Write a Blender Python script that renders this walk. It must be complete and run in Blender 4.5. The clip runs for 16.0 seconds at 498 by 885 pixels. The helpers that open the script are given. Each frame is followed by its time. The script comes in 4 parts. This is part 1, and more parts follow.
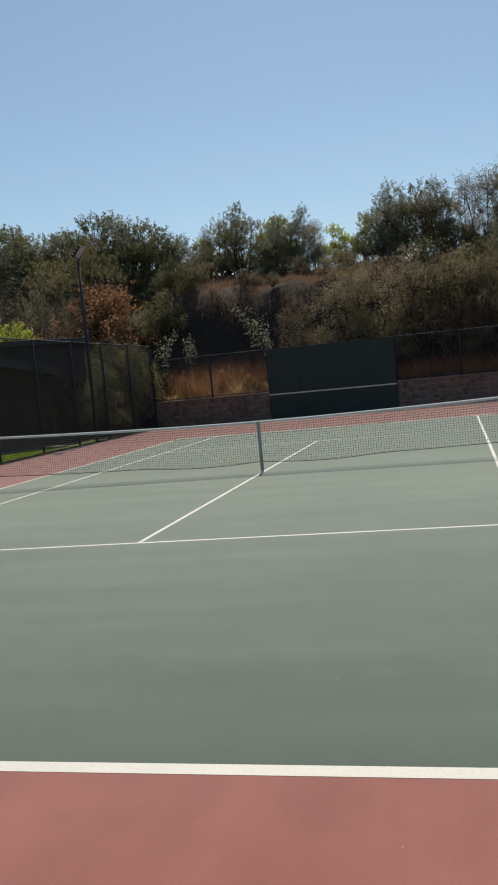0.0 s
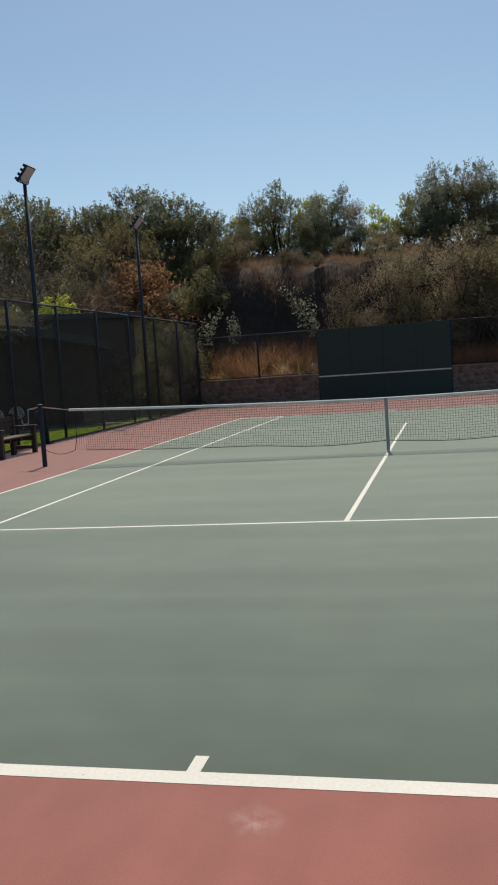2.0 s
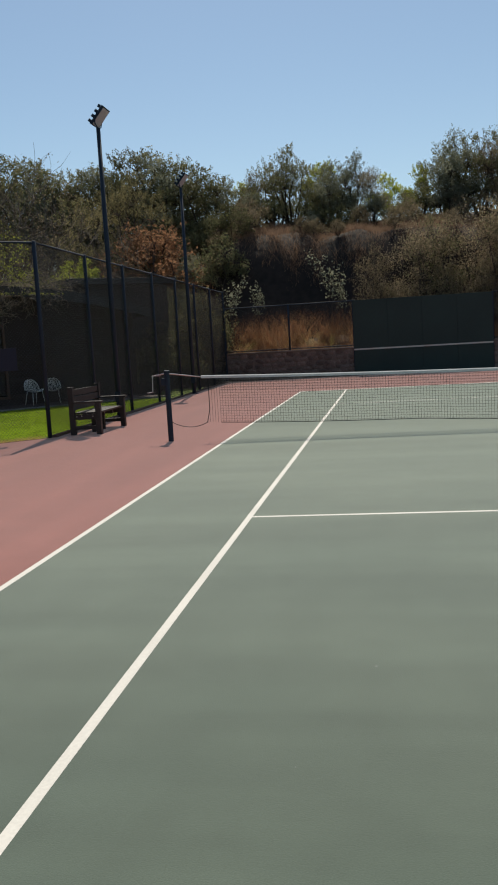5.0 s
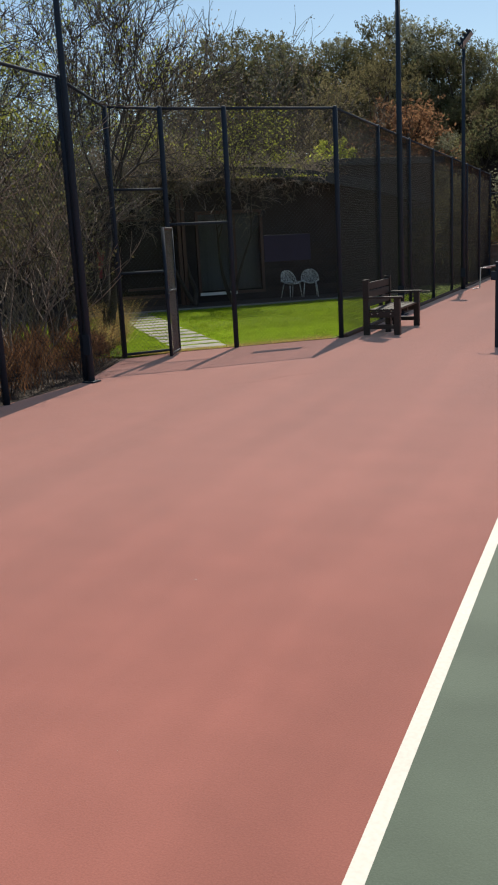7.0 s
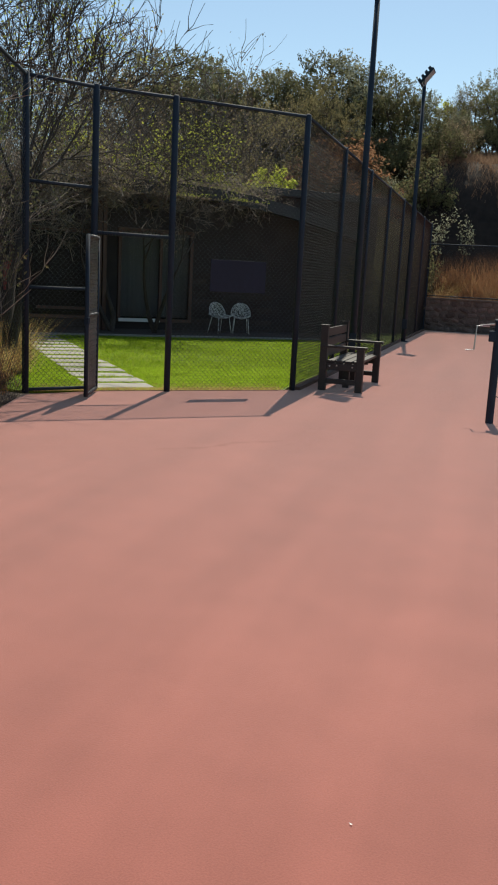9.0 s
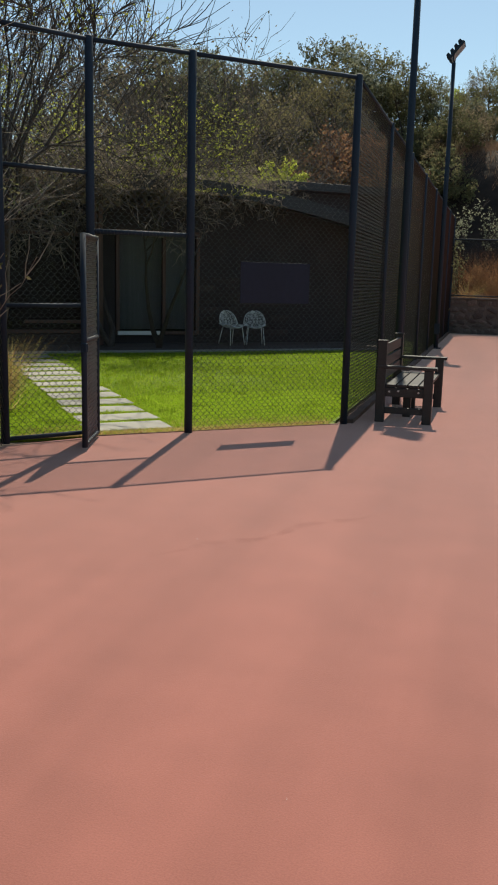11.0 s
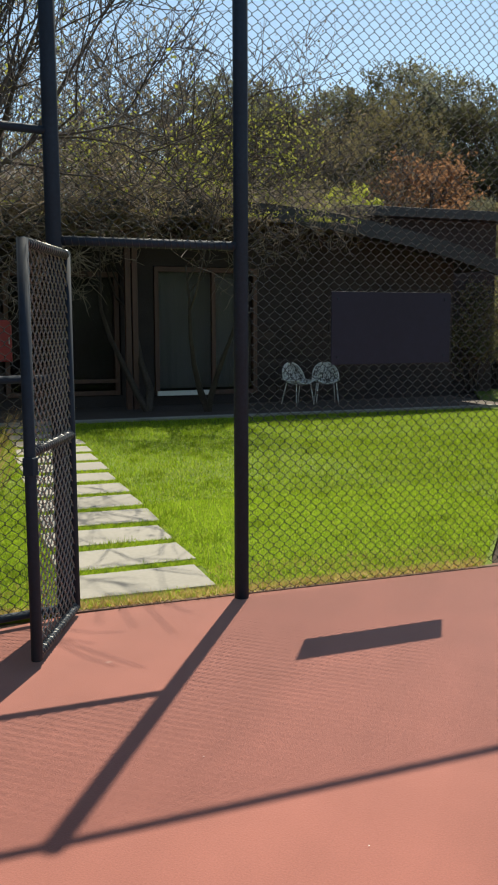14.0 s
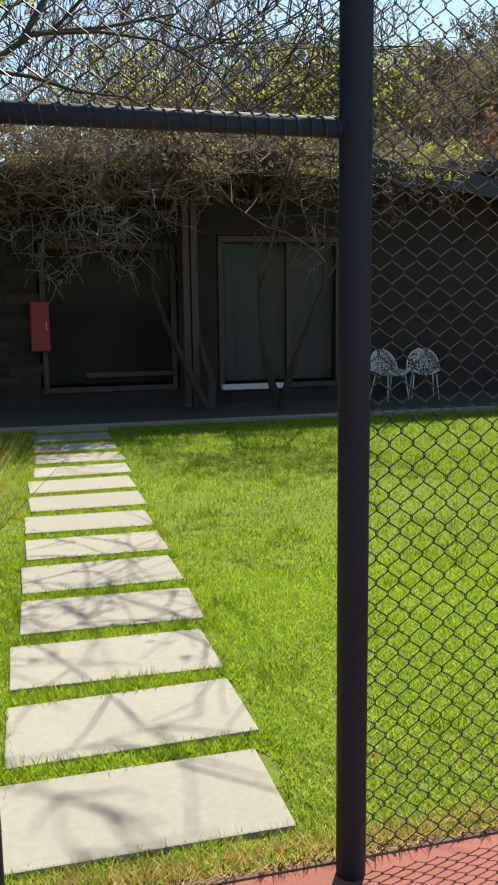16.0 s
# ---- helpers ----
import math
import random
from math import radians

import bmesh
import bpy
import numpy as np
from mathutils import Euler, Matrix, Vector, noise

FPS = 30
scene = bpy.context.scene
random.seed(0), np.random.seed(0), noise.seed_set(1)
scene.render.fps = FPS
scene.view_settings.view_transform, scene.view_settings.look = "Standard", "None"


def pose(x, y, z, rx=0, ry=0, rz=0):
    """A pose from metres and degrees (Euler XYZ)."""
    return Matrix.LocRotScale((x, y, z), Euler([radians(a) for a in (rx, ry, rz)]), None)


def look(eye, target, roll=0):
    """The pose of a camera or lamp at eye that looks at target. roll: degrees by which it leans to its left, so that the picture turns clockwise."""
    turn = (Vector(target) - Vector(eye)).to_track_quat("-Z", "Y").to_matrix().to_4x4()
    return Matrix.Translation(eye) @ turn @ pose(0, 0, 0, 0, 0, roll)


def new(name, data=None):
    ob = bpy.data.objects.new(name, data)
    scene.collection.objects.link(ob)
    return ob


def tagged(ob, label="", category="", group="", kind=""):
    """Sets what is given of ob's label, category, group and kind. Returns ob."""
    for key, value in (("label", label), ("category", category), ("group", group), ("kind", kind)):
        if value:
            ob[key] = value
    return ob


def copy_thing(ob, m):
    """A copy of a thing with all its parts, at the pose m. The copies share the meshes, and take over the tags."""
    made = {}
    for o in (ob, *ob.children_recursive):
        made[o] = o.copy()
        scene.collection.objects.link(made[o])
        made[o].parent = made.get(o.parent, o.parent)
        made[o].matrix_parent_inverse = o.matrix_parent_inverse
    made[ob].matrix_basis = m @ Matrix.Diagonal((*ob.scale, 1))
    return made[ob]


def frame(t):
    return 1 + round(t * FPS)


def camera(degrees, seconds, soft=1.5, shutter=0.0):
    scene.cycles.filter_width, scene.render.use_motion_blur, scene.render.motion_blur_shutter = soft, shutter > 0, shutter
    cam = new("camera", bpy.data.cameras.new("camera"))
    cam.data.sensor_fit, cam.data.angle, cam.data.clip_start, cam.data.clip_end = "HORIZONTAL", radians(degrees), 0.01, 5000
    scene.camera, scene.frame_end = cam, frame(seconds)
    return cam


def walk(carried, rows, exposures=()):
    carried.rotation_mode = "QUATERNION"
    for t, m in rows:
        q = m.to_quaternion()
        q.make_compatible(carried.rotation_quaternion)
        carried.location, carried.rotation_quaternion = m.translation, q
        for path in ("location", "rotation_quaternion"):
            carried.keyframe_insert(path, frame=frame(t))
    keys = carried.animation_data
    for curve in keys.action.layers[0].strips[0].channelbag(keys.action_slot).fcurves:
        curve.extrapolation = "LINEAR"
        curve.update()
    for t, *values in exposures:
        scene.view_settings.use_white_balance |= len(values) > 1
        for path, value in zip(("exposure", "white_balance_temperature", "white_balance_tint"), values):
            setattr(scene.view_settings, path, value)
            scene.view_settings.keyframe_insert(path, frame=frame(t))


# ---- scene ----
cam = camera(32.1, 16.0, 2.0)
PATH = [
    (0, (3.544, -3.435, 1.66), (3.07, -1.497, 1.521), -5.4),
    (0.5, (2.92, -3.297, 1.618), (2.428, -1.364, 1.476), -5.2),
    (1, (2.266, -3.248, 1.609), (1.736, -1.325, 1.456), -4.7),
    (1.5, (1.687, -3.168, 1.596), (1.191, -1.238, 1.427), -4.0),
    (2, (1.076, -3.096, 1.602), (0.619, -1.157, 1.43), -3.9),
    (2.5, (0.47, -2.964, 1.588), (0.117, -1.004, 1.403), -4.2),
    (3, (-0.168, -2.895, 1.608), (-0.507, -0.933, 1.42), -4.3),
    (3.5, (-0.772, -2.698, 1.576), (-1.105, -0.736, 1.374), -5.2),
    (3.7, (-1.089, -2.608, 1.593), (-1.472, -0.654, 1.399), -5.1),
    (5.8, (-3.616, -1.671, 1.558), (-3.919, 0.29, 1.308), -2.5),
    (6, (-3.824, -1.536, 1.568), (-4.201, 0.411, 1.31), -1.9),
    (6.5, (-4.378, -1.186, 1.603), (-4.891, 0.698, 1.173), -2.2),
    (7, (-4.904, -0.606, 1.569), (-5.679, 1.184, 1.126), -3.1),
    (7.4, (-5.247, -0.155, 1.57), (-5.96, 1.661, 1.129), -1.5),
    (7.5, (-5.316, -0.049, 1.576), (-5.979, 1.784, 1.131), -0.9),
    (8, (-5.645, 0.504, 1.531), (-6.221, 2.365, 1.079), 1.1),
    (8.5, (-6.006, 1.061, 1.526), (-6.538, 2.934, 1.07), 2.6),
    (9, (-6.28, 1.655, 1.507), (-6.837, 3.539, 1.132), 3.0),
    (9.2, (-6.412, 1.873, 1.49), (-7.005, 3.751, 1.14), 3.1),
    (11.5, (-7.707, 4.471, 1.541), (-8.249, 6.36, 1.169), 1.1),
    (12, (-7.938, 5.05, 1.518), (-8.466, 6.944, 1.153), 1.4),
    (12.5, (-8.191, 5.714, 1.531), (-8.74, 7.601, 1.164), 1.7),
    (13, (-8.362, 6.35, 1.548), (-8.939, 8.245, 1.274), 0.6),
    (13.5, (-8.627, 7.012, 1.515), (-9.298, 8.878, 1.253), 0.3),
    (14, (-8.809, 7.593, 1.524), (-9.497, 9.451, 1.255), -0.1),
    (14.5, (-9.093, 8.169, 1.502), (-9.956, 9.954, 1.243), 0.7),
    (15, (-9.333, 8.773, 1.489), (-10.167, 10.568, 1.203), 0.1),
    (15.5, (-9.569, 9.377, 1.511), (-10.41, 11.166, 1.21), -0.5),
    (16, (-9.813, 9.958, 1.529), (-10.655, 11.744, 1.216), -0.7),
]
walk(cam, [(t, look(eye, target, roll)) for t, eye, target, roll in PATH],
     exposures=[(0,0.1,6500,8),(6,0.09,6500,8.5),(7.2,0.38,6550,8),(9.2,0.45,6600,5),(11.5,0.41,6750,3.5),(13,0.54,6800,4),(14.2,0.75,6850,5),(15,0.95,6800,6),(16,1.04,6750,6)])

# ---- world, sun ----
SUN_UP, SUN_SIDE = 56.2, 7.5
world = bpy.data.worlds.new("sky")
scene.world = world
world.use_nodes = True
wn = world.node_tree.nodes
sky = wn.new("ShaderNodeTexSky")
sky.sky_type = "NISHITA"
sky.sun_disc = False
sky.sun_elevation, sky.sun_rotation = radians(SUN_UP), radians(-SUN_SIDE)
sky.altitude, sky.air_density, sky.dust_density, sky.ozone_density = 300, 1.0, 0.6, 0.0
tone = wn.new("ShaderNodeMix")
tone.data_type, tone.blend_type = "RGBA", "MULTIPLY"
tone.inputs[0].default_value, tone.inputs[7].default_value = 1.0, (0.89, 0.945, 0.93, 1)
world.node_tree.links.new(sky.outputs[0], tone.inputs[6])
world.node_tree.links.new(tone.outputs[2], wn["Background"].inputs[0])
wn["Background"].inputs[1].default_value = 0.1
sun = new("sun", bpy.data.lights.new("sun", "SUN"))
sun.data.energy, sun.data.angle, sun.data.color = 4.75, radians(0.53), (1.0, 0.92, 0.79)
sun.matrix_basis = look(Vector((-math.sin(radians(SUN_SIDE)) * math.cos(radians(SUN_UP)), math.cos(radians(SUN_SIDE)) * math.cos(radians(SUN_UP)), math.sin(radians(SUN_UP)))) * 60, (0, 0, 0))


# ---- materials ----
def material(name):
    m = bpy.data.materials.new(name)
    m.use_nodes = True
    return m, m.node_tree.nodes, m.node_tree.links, m.node_tree.nodes["Principled BSDF"]


def mapped(nodes, links, scale):
    """Object coordinates in metres, stretched by scale."""
    tc, mp = nodes.new("ShaderNodeTexCoord"), nodes.new("ShaderNodeMapping")
    mp.inputs["Scale"].default_value = scale
    links.new(tc.outputs["Object"], mp.inputs["Vector"])
    return mp.outputs["Vector"]


def noise_ramp(nodes, links, vec, scale, detail, stops):
    n, r = nodes.new("ShaderNodeTexNoise"), nodes.new("ShaderNodeValToRGB")
    n.inputs["Scale"].default_value, n.inputs["Detail"].default_value = scale, detail
    if vec:
        links.new(vec, n.inputs["Vector"])
    r.color_ramp.elements.remove(r.color_ramp.elements[0])
    for i, (at, col) in enumerate(stops):
        e = r.color_ramp.elements[0] if i == 0 else r.color_ramp.elements.new(at)
        e.position, e.color = at, (*col, 1)
    links.new(n.outputs[0], r.inputs[0])
    return n, r.outputs[0]


def mix(nodes, links, kind, fac, a, b):
    m = nodes.new("ShaderNodeMix")
    m.data_type, m.blend_type = "RGBA", kind
    for k, v in ((0, fac), (6, a), (7, b)):
        if isinstance(v, (float, int)):
            m.inputs[k].default_value = v
        elif isinstance(v, tuple):
            m.inputs[k].default_value = (*v, 1)
        else:
            links.new(v, m.inputs[k])
    return m.outputs[2]


def grey(v):
    return (v, v, v)


def surface(name, base, rough=0.7, coarse=0.8, fine=40.0, depth=0.25, bump=0.0, metal=0.0, stretch=(1, 1, 1), island=0.0, random_ob=0.0):
    """Colour that varies at a coarse and a fine scale, with a fine relief."""
    m, n, l, b = material(name)
    vec = mapped(n, l, stretch)
    _, big = noise_ramp(n, l, vec, coarse, 3, [(0.3, grey(1 - depth)), (0.7, grey(1.0))])
    tex, small = noise_ramp(n, l, vec, fine, 4, [(0.3, grey(1 - depth)), (0.7, grey(1.0))])
    col = mix(n, l, "MULTIPLY", 1.0, base, big)
    col = mix(n, l, "MULTIPLY", 1.0, col, small)
    for amount, node, out in ((island, "ShaderNodeNewGeometry", "Random Per Island"), (random_ob, "ShaderNodeObjectInfo", "Random")):
        if amount:
            g, hs, mr = n.new(node), n.new("ShaderNodeHueSaturation"), n.new("ShaderNodeMapRange")
            mr.inputs[3].default_value, mr.inputs[4].default_value = 1 - amount, 1 + amount
            l.new(g.outputs[out], mr.inputs[0])
            l.new(mr.outputs[0], hs.inputs["Value"])
            l.new(col, hs.inputs["Color"])
            col = hs.outputs[0]
    l.new(col, b.inputs["Base Color"])
    b.inputs["Roughness"].default_value, b.inputs["Metallic"].default_value = rough, metal
    if bump:
        bp = n.new("ShaderNodeBump")
        bp.inputs["Strength"].default_value, bp.inputs["Distance"].default_value = 0.6, bump
        l.new(tex.outputs[0], bp.inputs["Height"])
        l.new(bp.outputs[0], b.inputs["Normal"])
    return m


def court_paint(name, base, worn, stretch, sheen_tint, sheen, streaks, far_glare):
    """Rolled acrylic: long roller streaks, chalky worn patches, pale scuffs, sand grain, painted far glare."""
    m, n, l, b = material(name)
    streak = mapped(n, l, stretch)
    flat = mapped(n, l, (1, 1, 1))
    _, s1 = noise_ramp(n, l, streak, 1.0, 4, [(0.36, grey(1.0 - streaks)), (0.64, grey(1.0 + streaks * 0.6))])
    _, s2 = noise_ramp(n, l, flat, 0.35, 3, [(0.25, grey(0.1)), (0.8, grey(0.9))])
    tex, s3 = noise_ramp(n, l, flat, 160.0, 3, [(0.3, grey(0.86)), (0.7, grey(1.05))])
    _, s5 = noise_ramp(n, l, flat, 3.2, 6, [(0.35, grey(0.945)), (0.65, grey(1.03))])
    _, s6 = noise_ramp(n, l, flat, 0.9, 5, [(0.36, grey(0.965)), (0.62, grey(1.015))])
    _, s4 = noise_ramp(n, l, flat, 5.0, 2, [(0.80, grey(0.0)), (0.84, grey(0.35))])
    # brightness seen far off is painted in: more worn colour as y grows
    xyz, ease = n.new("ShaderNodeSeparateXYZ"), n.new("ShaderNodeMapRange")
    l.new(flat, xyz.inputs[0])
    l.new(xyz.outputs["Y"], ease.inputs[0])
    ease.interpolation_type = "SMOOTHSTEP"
    ease.inputs[1].default_value, ease.inputs[2].default_value = far_glare[:2]
    ease.inputs[3].default_value, ease.inputs[4].default_value = 0.0, far_glare[2]
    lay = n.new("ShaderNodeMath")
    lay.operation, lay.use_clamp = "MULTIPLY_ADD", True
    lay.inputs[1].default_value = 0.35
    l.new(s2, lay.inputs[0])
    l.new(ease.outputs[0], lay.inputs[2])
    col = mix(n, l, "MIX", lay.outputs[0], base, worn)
    for s in (s1, s3, s5, s6):
        col = mix(n, l, "MULTIPLY", 1.0, col, s)
    col = mix(n, l, "MIX", s4, col, (0.62, 0.55, 0.5))
    l.new(col, b.inputs["Base Color"])
    b.inputs["Roughness"].default_value = 0.9
    b.inputs["Specular IOR Level"].default_value = 0.2
    b.inputs["Sheen Weight"].default_value, b.inputs["Sheen Roughness"].default_value = sheen, 0.4
    b.inputs["Sheen Tint"].default_value = (*sheen_tint, 1)
    bp = n.new("ShaderNodeBump")
    bp.inputs["Strength"].default_value, bp.inputs["Distance"].default_value = 0.5, 0.002
    l.new(tex.outputs[0], bp.inputs["Height"])
    l.new(bp.outputs[0], b.inputs["Normal"])
    return m


def leaf_material(name, colours, glow=0.4):
    """Matt leaves that let light through; the colour changes from leaf to leaf and from plant to plant."""
    m, n, l, b = material(name)
    n.remove(b)
    g, r, oi, hs, mr = (n.new(k) for k in ("ShaderNodeNewGeometry", "ShaderNodeValToRGB", "ShaderNodeObjectInfo", "ShaderNodeHueSaturation", "ShaderNodeMapRange"))
    r.color_ramp.elements.remove(r.color_ramp.elements[0])
    for i, c in enumerate(colours):
        e = r.color_ramp.elements[0] if i == 0 else r.color_ramp.elements.new(i / (len(colours) - 1))
        e.position, e.color = i / max(1, len(colours) - 1), (*c, 1)
    l.new(g.outputs["Random Per Island"], r.inputs[0])
    mr.inputs[3].default_value, mr.inputs[4].default_value = 0.75, 1.25
    l.new(oi.outputs["Random"], mr.inputs[0])
    l.new(mr.outputs[0], hs.inputs["Value"])
    l.new(r.outputs[0], hs.inputs["Color"])
    d, t, mx = n.new("ShaderNodeBsdfDiffuse"), n.new("ShaderNodeBsdfTranslucent"), n.new("ShaderNodeMixShader")
    mx.inputs[0].default_value = glow
    l.new(hs.outputs[0], d.inputs[0])
    l.new(hs.outputs[0], t.inputs[0])
    l.new(d.outputs[0], mx.inputs[1])
    l.new(t.outputs[0], mx.inputs[2])
    l.new(mx.outputs[0], n["Material Output"].inputs[0])
    return m


# last three numbers: y range and strength of the painted far brightness
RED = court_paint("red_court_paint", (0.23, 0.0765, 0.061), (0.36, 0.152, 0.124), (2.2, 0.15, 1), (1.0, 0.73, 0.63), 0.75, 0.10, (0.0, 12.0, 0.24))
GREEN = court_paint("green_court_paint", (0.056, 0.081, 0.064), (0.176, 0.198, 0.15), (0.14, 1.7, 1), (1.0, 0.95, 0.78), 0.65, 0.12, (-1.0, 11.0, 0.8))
LINE = surface("white_line_paint", (0.6, 0.575, 0.52), 0.7, 1.5, 60, 0.12, 0.001)
BLACK_STEEL = surface("black_painted_steel", (0.009, 0.025, 0.048), 0.75, 3, 50, 0.3, 0.0006)
# paler copy of the fence wire: the gate's sun glints are in its colour
LIT_WIRE = surface("sunlit_gate_wire", (0.3, 0.3, 0.29), 0.38, 3, 60, 0.25, metal=0.6)
FINE_WIRE = surface("dark_coated_wire", (0.03, 0.034, 0.037), 0.33, 3, 60, 0.25)
NET = surface("black_net_cord", (0.02, 0.024, 0.022), 0.8, 5, 80, 0.2)
BAND = surface("white_net_band", (0.72, 0.72, 0.70), 0.7, 3, 60, 0.18, 0.001)
STRAP = surface("grey_webbing", (0.33, 0.36, 0.34), 0.8, 5, 90, 0.2, 0.001)
CHROME = surface("worn_steel", (0.5, 0.5, 0.5), 0.35, 6, 60, 0.2, metal=0.9)
BOARD = surface("dark_green_board", (0.013, 0.036, 0.031), 0.7, 0.7, 30, 0.25, 0.001, random_ob=0.03)
BENCH = surface("dark_recycled_plank", (0.035, 0.028, 0.025), 0.5, 2, 30, 0.3, 0.001, stretch=(1, 1, 1), random_ob=0.15)
STONE = surface("rubble_stone", (0.215, 0.16, 0.135), 0.9, 2.5, 22, 0.4, 0.01, random_ob=0.35)
MORTAR = surface("mortar", (0.2, 0.16, 0.135), 0.95, 2, 30, 0.3, 0.004)
SLAB = surface("concrete_slab", (0.29, 0.275, 0.245), 0.85, 1.6, 35, 0.12, 0.001, random_ob=0.06)
PATIO = surface("dark_paving", (0.10, 0.075, 0.06), 0.85, 1.2, 30, 0.35, 0.003)
SOIL = surface("hill_soil", (0.05, 0.033, 0.023), 0.95, 0.35, 3.5, 0.5, 0.08)
TURF = surface("lawn_turf", (0.15, 0.225, 0.012), 0.95, 0.7, 30, 0.4, 0.02)
KERB = surface("weathered_kerb", (0.20, 0.12, 0.085), 0.9, 2, 25, 0.4, 0.006)
BRICK = surface("brown_brick", (0.056, 0.04, 0.035), 0.9, 1.5, 30, 0.35, 0.003, random_ob=0.3)
JOINT = surface("brick_joint", (0.048, 0.038, 0.037), 0.95, 2, 40, 0.3, 0.004)
ROOF = surface("grey_roof_sheet", (0.024, 0.026, 0.029), 0.5, 0.6, 20, 0.3, 0.002)
TIMBER = surface("brown_timber", (0.125, 0.06, 0.042), 0.6, 2, 25, 0.35, 0.001, stretch=(6, 6, 0.5))
CURTAIN = surface("grey_blind", (0.2, 0.185, 0.175), 0.9, 1.5, 30, 0.2, stretch=(8, 1, 0.3))
# dark colour stands in for the unlit depth behind the glass
UNLIT_ROOM = surface("unlit_room", (0.06, 0.05, 0.045), 0.9, 1, 20, 0.3)
WHITE = surface("white_painted_metal", (0.78, 0.78, 0.76), 0.45, 4, 50, 0.1)
REDBOX = surface("red_enamel", (0.40, 0.03, 0.035), 0.45, 3, 40, 0.15)
SIGN = surface("navy_sign", (0.009, 0.012, 0.03), 0.75, 2, 30, 0.2)
BARK = surface("grey_brown_bark", (0.10, 0.075, 0.055), 0.95, 3, 30, 0.45, 0.006, random_ob=0.25)
TWIG = surface("grey_twigs", (0.38, 0.31, 0.25), 0.95, 3, 30, 0.35, island=0.3)
GREY_TWIG = surface("grey_brown_twigs", (0.2, 0.16, 0.125), 0.95, 3, 30, 0.4, island=0.35)
DARK_TWIG = surface("dark_branches", (0.085, 0.066, 0.054), 0.95, 3, 30, 0.4, 0.004, island=0.25)
STRAW = leaf_material("dry_grass_blade", [(0.56, 0.4, 0.18), (0.42, 0.24, 0.1), (0.66, 0.52, 0.26), (0.4, 0.42, 0.1)], 0.5)
RUST_STRAW = leaf_material("rusty_dry_grass", [(0.27, 0.125, 0.065), (0.34, 0.17, 0.085), (0.18, 0.09, 0.05), (0.42, 0.28, 0.15)], 0.5)
GRASS = leaf_material("lawn_blade", [(0.3, 0.45, 0.02), (0.41, 0.57, 0.035), (0.075, 0.15, 0.012), (0.52, 0.58, 0.09), (0.2, 0.35, 0.02)], 0.5)
HILL_STRAW = leaf_material("hill_grass", [(0.17, 0.11, 0.075), (0.25, 0.165, 0.11), (0.12, 0.08, 0.058)], 0.45)
OLIVE = leaf_material("olive_leaf", [(0.15, 0.165, 0.08), (0.205, 0.2, 0.1), (0.22, 0.185, 0.105), (0.115, 0.135, 0.07)], 0.45)
GOLD_OLIVE = leaf_material("golden_olive_leaf", [(0.22, 0.2, 0.1), (0.28, 0.235, 0.12), (0.17, 0.16, 0.085)], 0.5)
SILVER = leaf_material("grey_green_leaf", [(0.2, 0.215, 0.145), (0.28, 0.28, 0.205), (0.165, 0.175, 0.115)], 0.45)
BROWN = leaf_material("brown_leaf", [(0.23, 0.178, 0.12), (0.3, 0.24, 0.16), (0.175, 0.14, 0.095), (0.22, 0.205, 0.11)], 0.5)
LIME = leaf_material("yellow_green_leaf", [(0.34, 0.37, 0.06), (0.46, 0.48, 0.1), (0.26, 0.3, 0.06)], 0.55)
RUST = leaf_material("rust_leaf", [(0.27, 0.14, 0.08), (0.32, 0.18, 0.1), (0.2, 0.12, 0.07)], 0.45)


def smear(name, base, strength, grain, fade):
    """A thin mark on the ground that thins out in patches and, if asked, towards its rim."""
    m, n, l, b = material(name)
    b.inputs["Base Color"].default_value, b.inputs["Roughness"].default_value = (*base, 1), 0.95
    vec = mapped(n, l, (1, 1, 1))
    _, patch = noise_ramp(n, l, vec, grain, 4, [(0.35, grey(0.0)), (0.7, grey(strength))])
    if fade:
        g = n.new("ShaderNodeTexGradient")
        g.gradient_type = "SPHERICAL"
        l.new(vec, g.inputs[0])
        patch = mix(n, l, "MULTIPLY", 1.0, patch, g.outputs[0])
    l.new(patch, b.inputs["Alpha"])
    return m


SCUFF = smear("chalky_scuff", (0.5, 0.31, 0.27), 0.75, 2.0, True)
STAIN = smear("damp_stain", (0.17, 0.052, 0.04), 0.13, 6.0, False)


def glass(name, tint, rough=0.05):
    m, n, l, b = material(name)
    b.inputs["Base Color"].default_value = (*tint, 1)
    b.inputs["Roughness"].default_value = rough
    b.inputs["Transmission Weight"].default_value = 1.0
    b.inputs["IOR"].default_value = 1.1
    return m


PANE = glass("window_glass", (0.75, 0.78, 0.8))
LENS = surface("lamp_glass", (0.55, 0.56, 0.58), 0.25, 5, 40, 0.1)


# ---- mesh helpers ----
def link_mesh(name, verts, faces, mat, parent=None, label="", smooth=False):
    me = bpy.data.meshes.new(name)
    me.from_pydata(verts, [], faces)
    me.materials.append(mat)
    if smooth:
        me.polygons.foreach_set("use_smooth", [True] * len(me.polygons))
    me.update()
    ob = new(name, me)
    if parent is not None:
        ob.parent = parent
    if label:
        ob["label"] = label
    return ob


def part(name, bm, mat, parent=None, label="", smooth=False):
    me = bpy.data.meshes.new(name)
    bmesh.ops.recalc_face_normals(bm, faces=bm.faces)
    for f in bm.faces:
        f.smooth = smooth
    bm.to_mesh(me)
    bm.free()
    me.materials.append(mat)
    ob = new(name, me)
    if parent is not None:
        ob.parent = parent
    if label:
        ob["label"] = label
    return ob


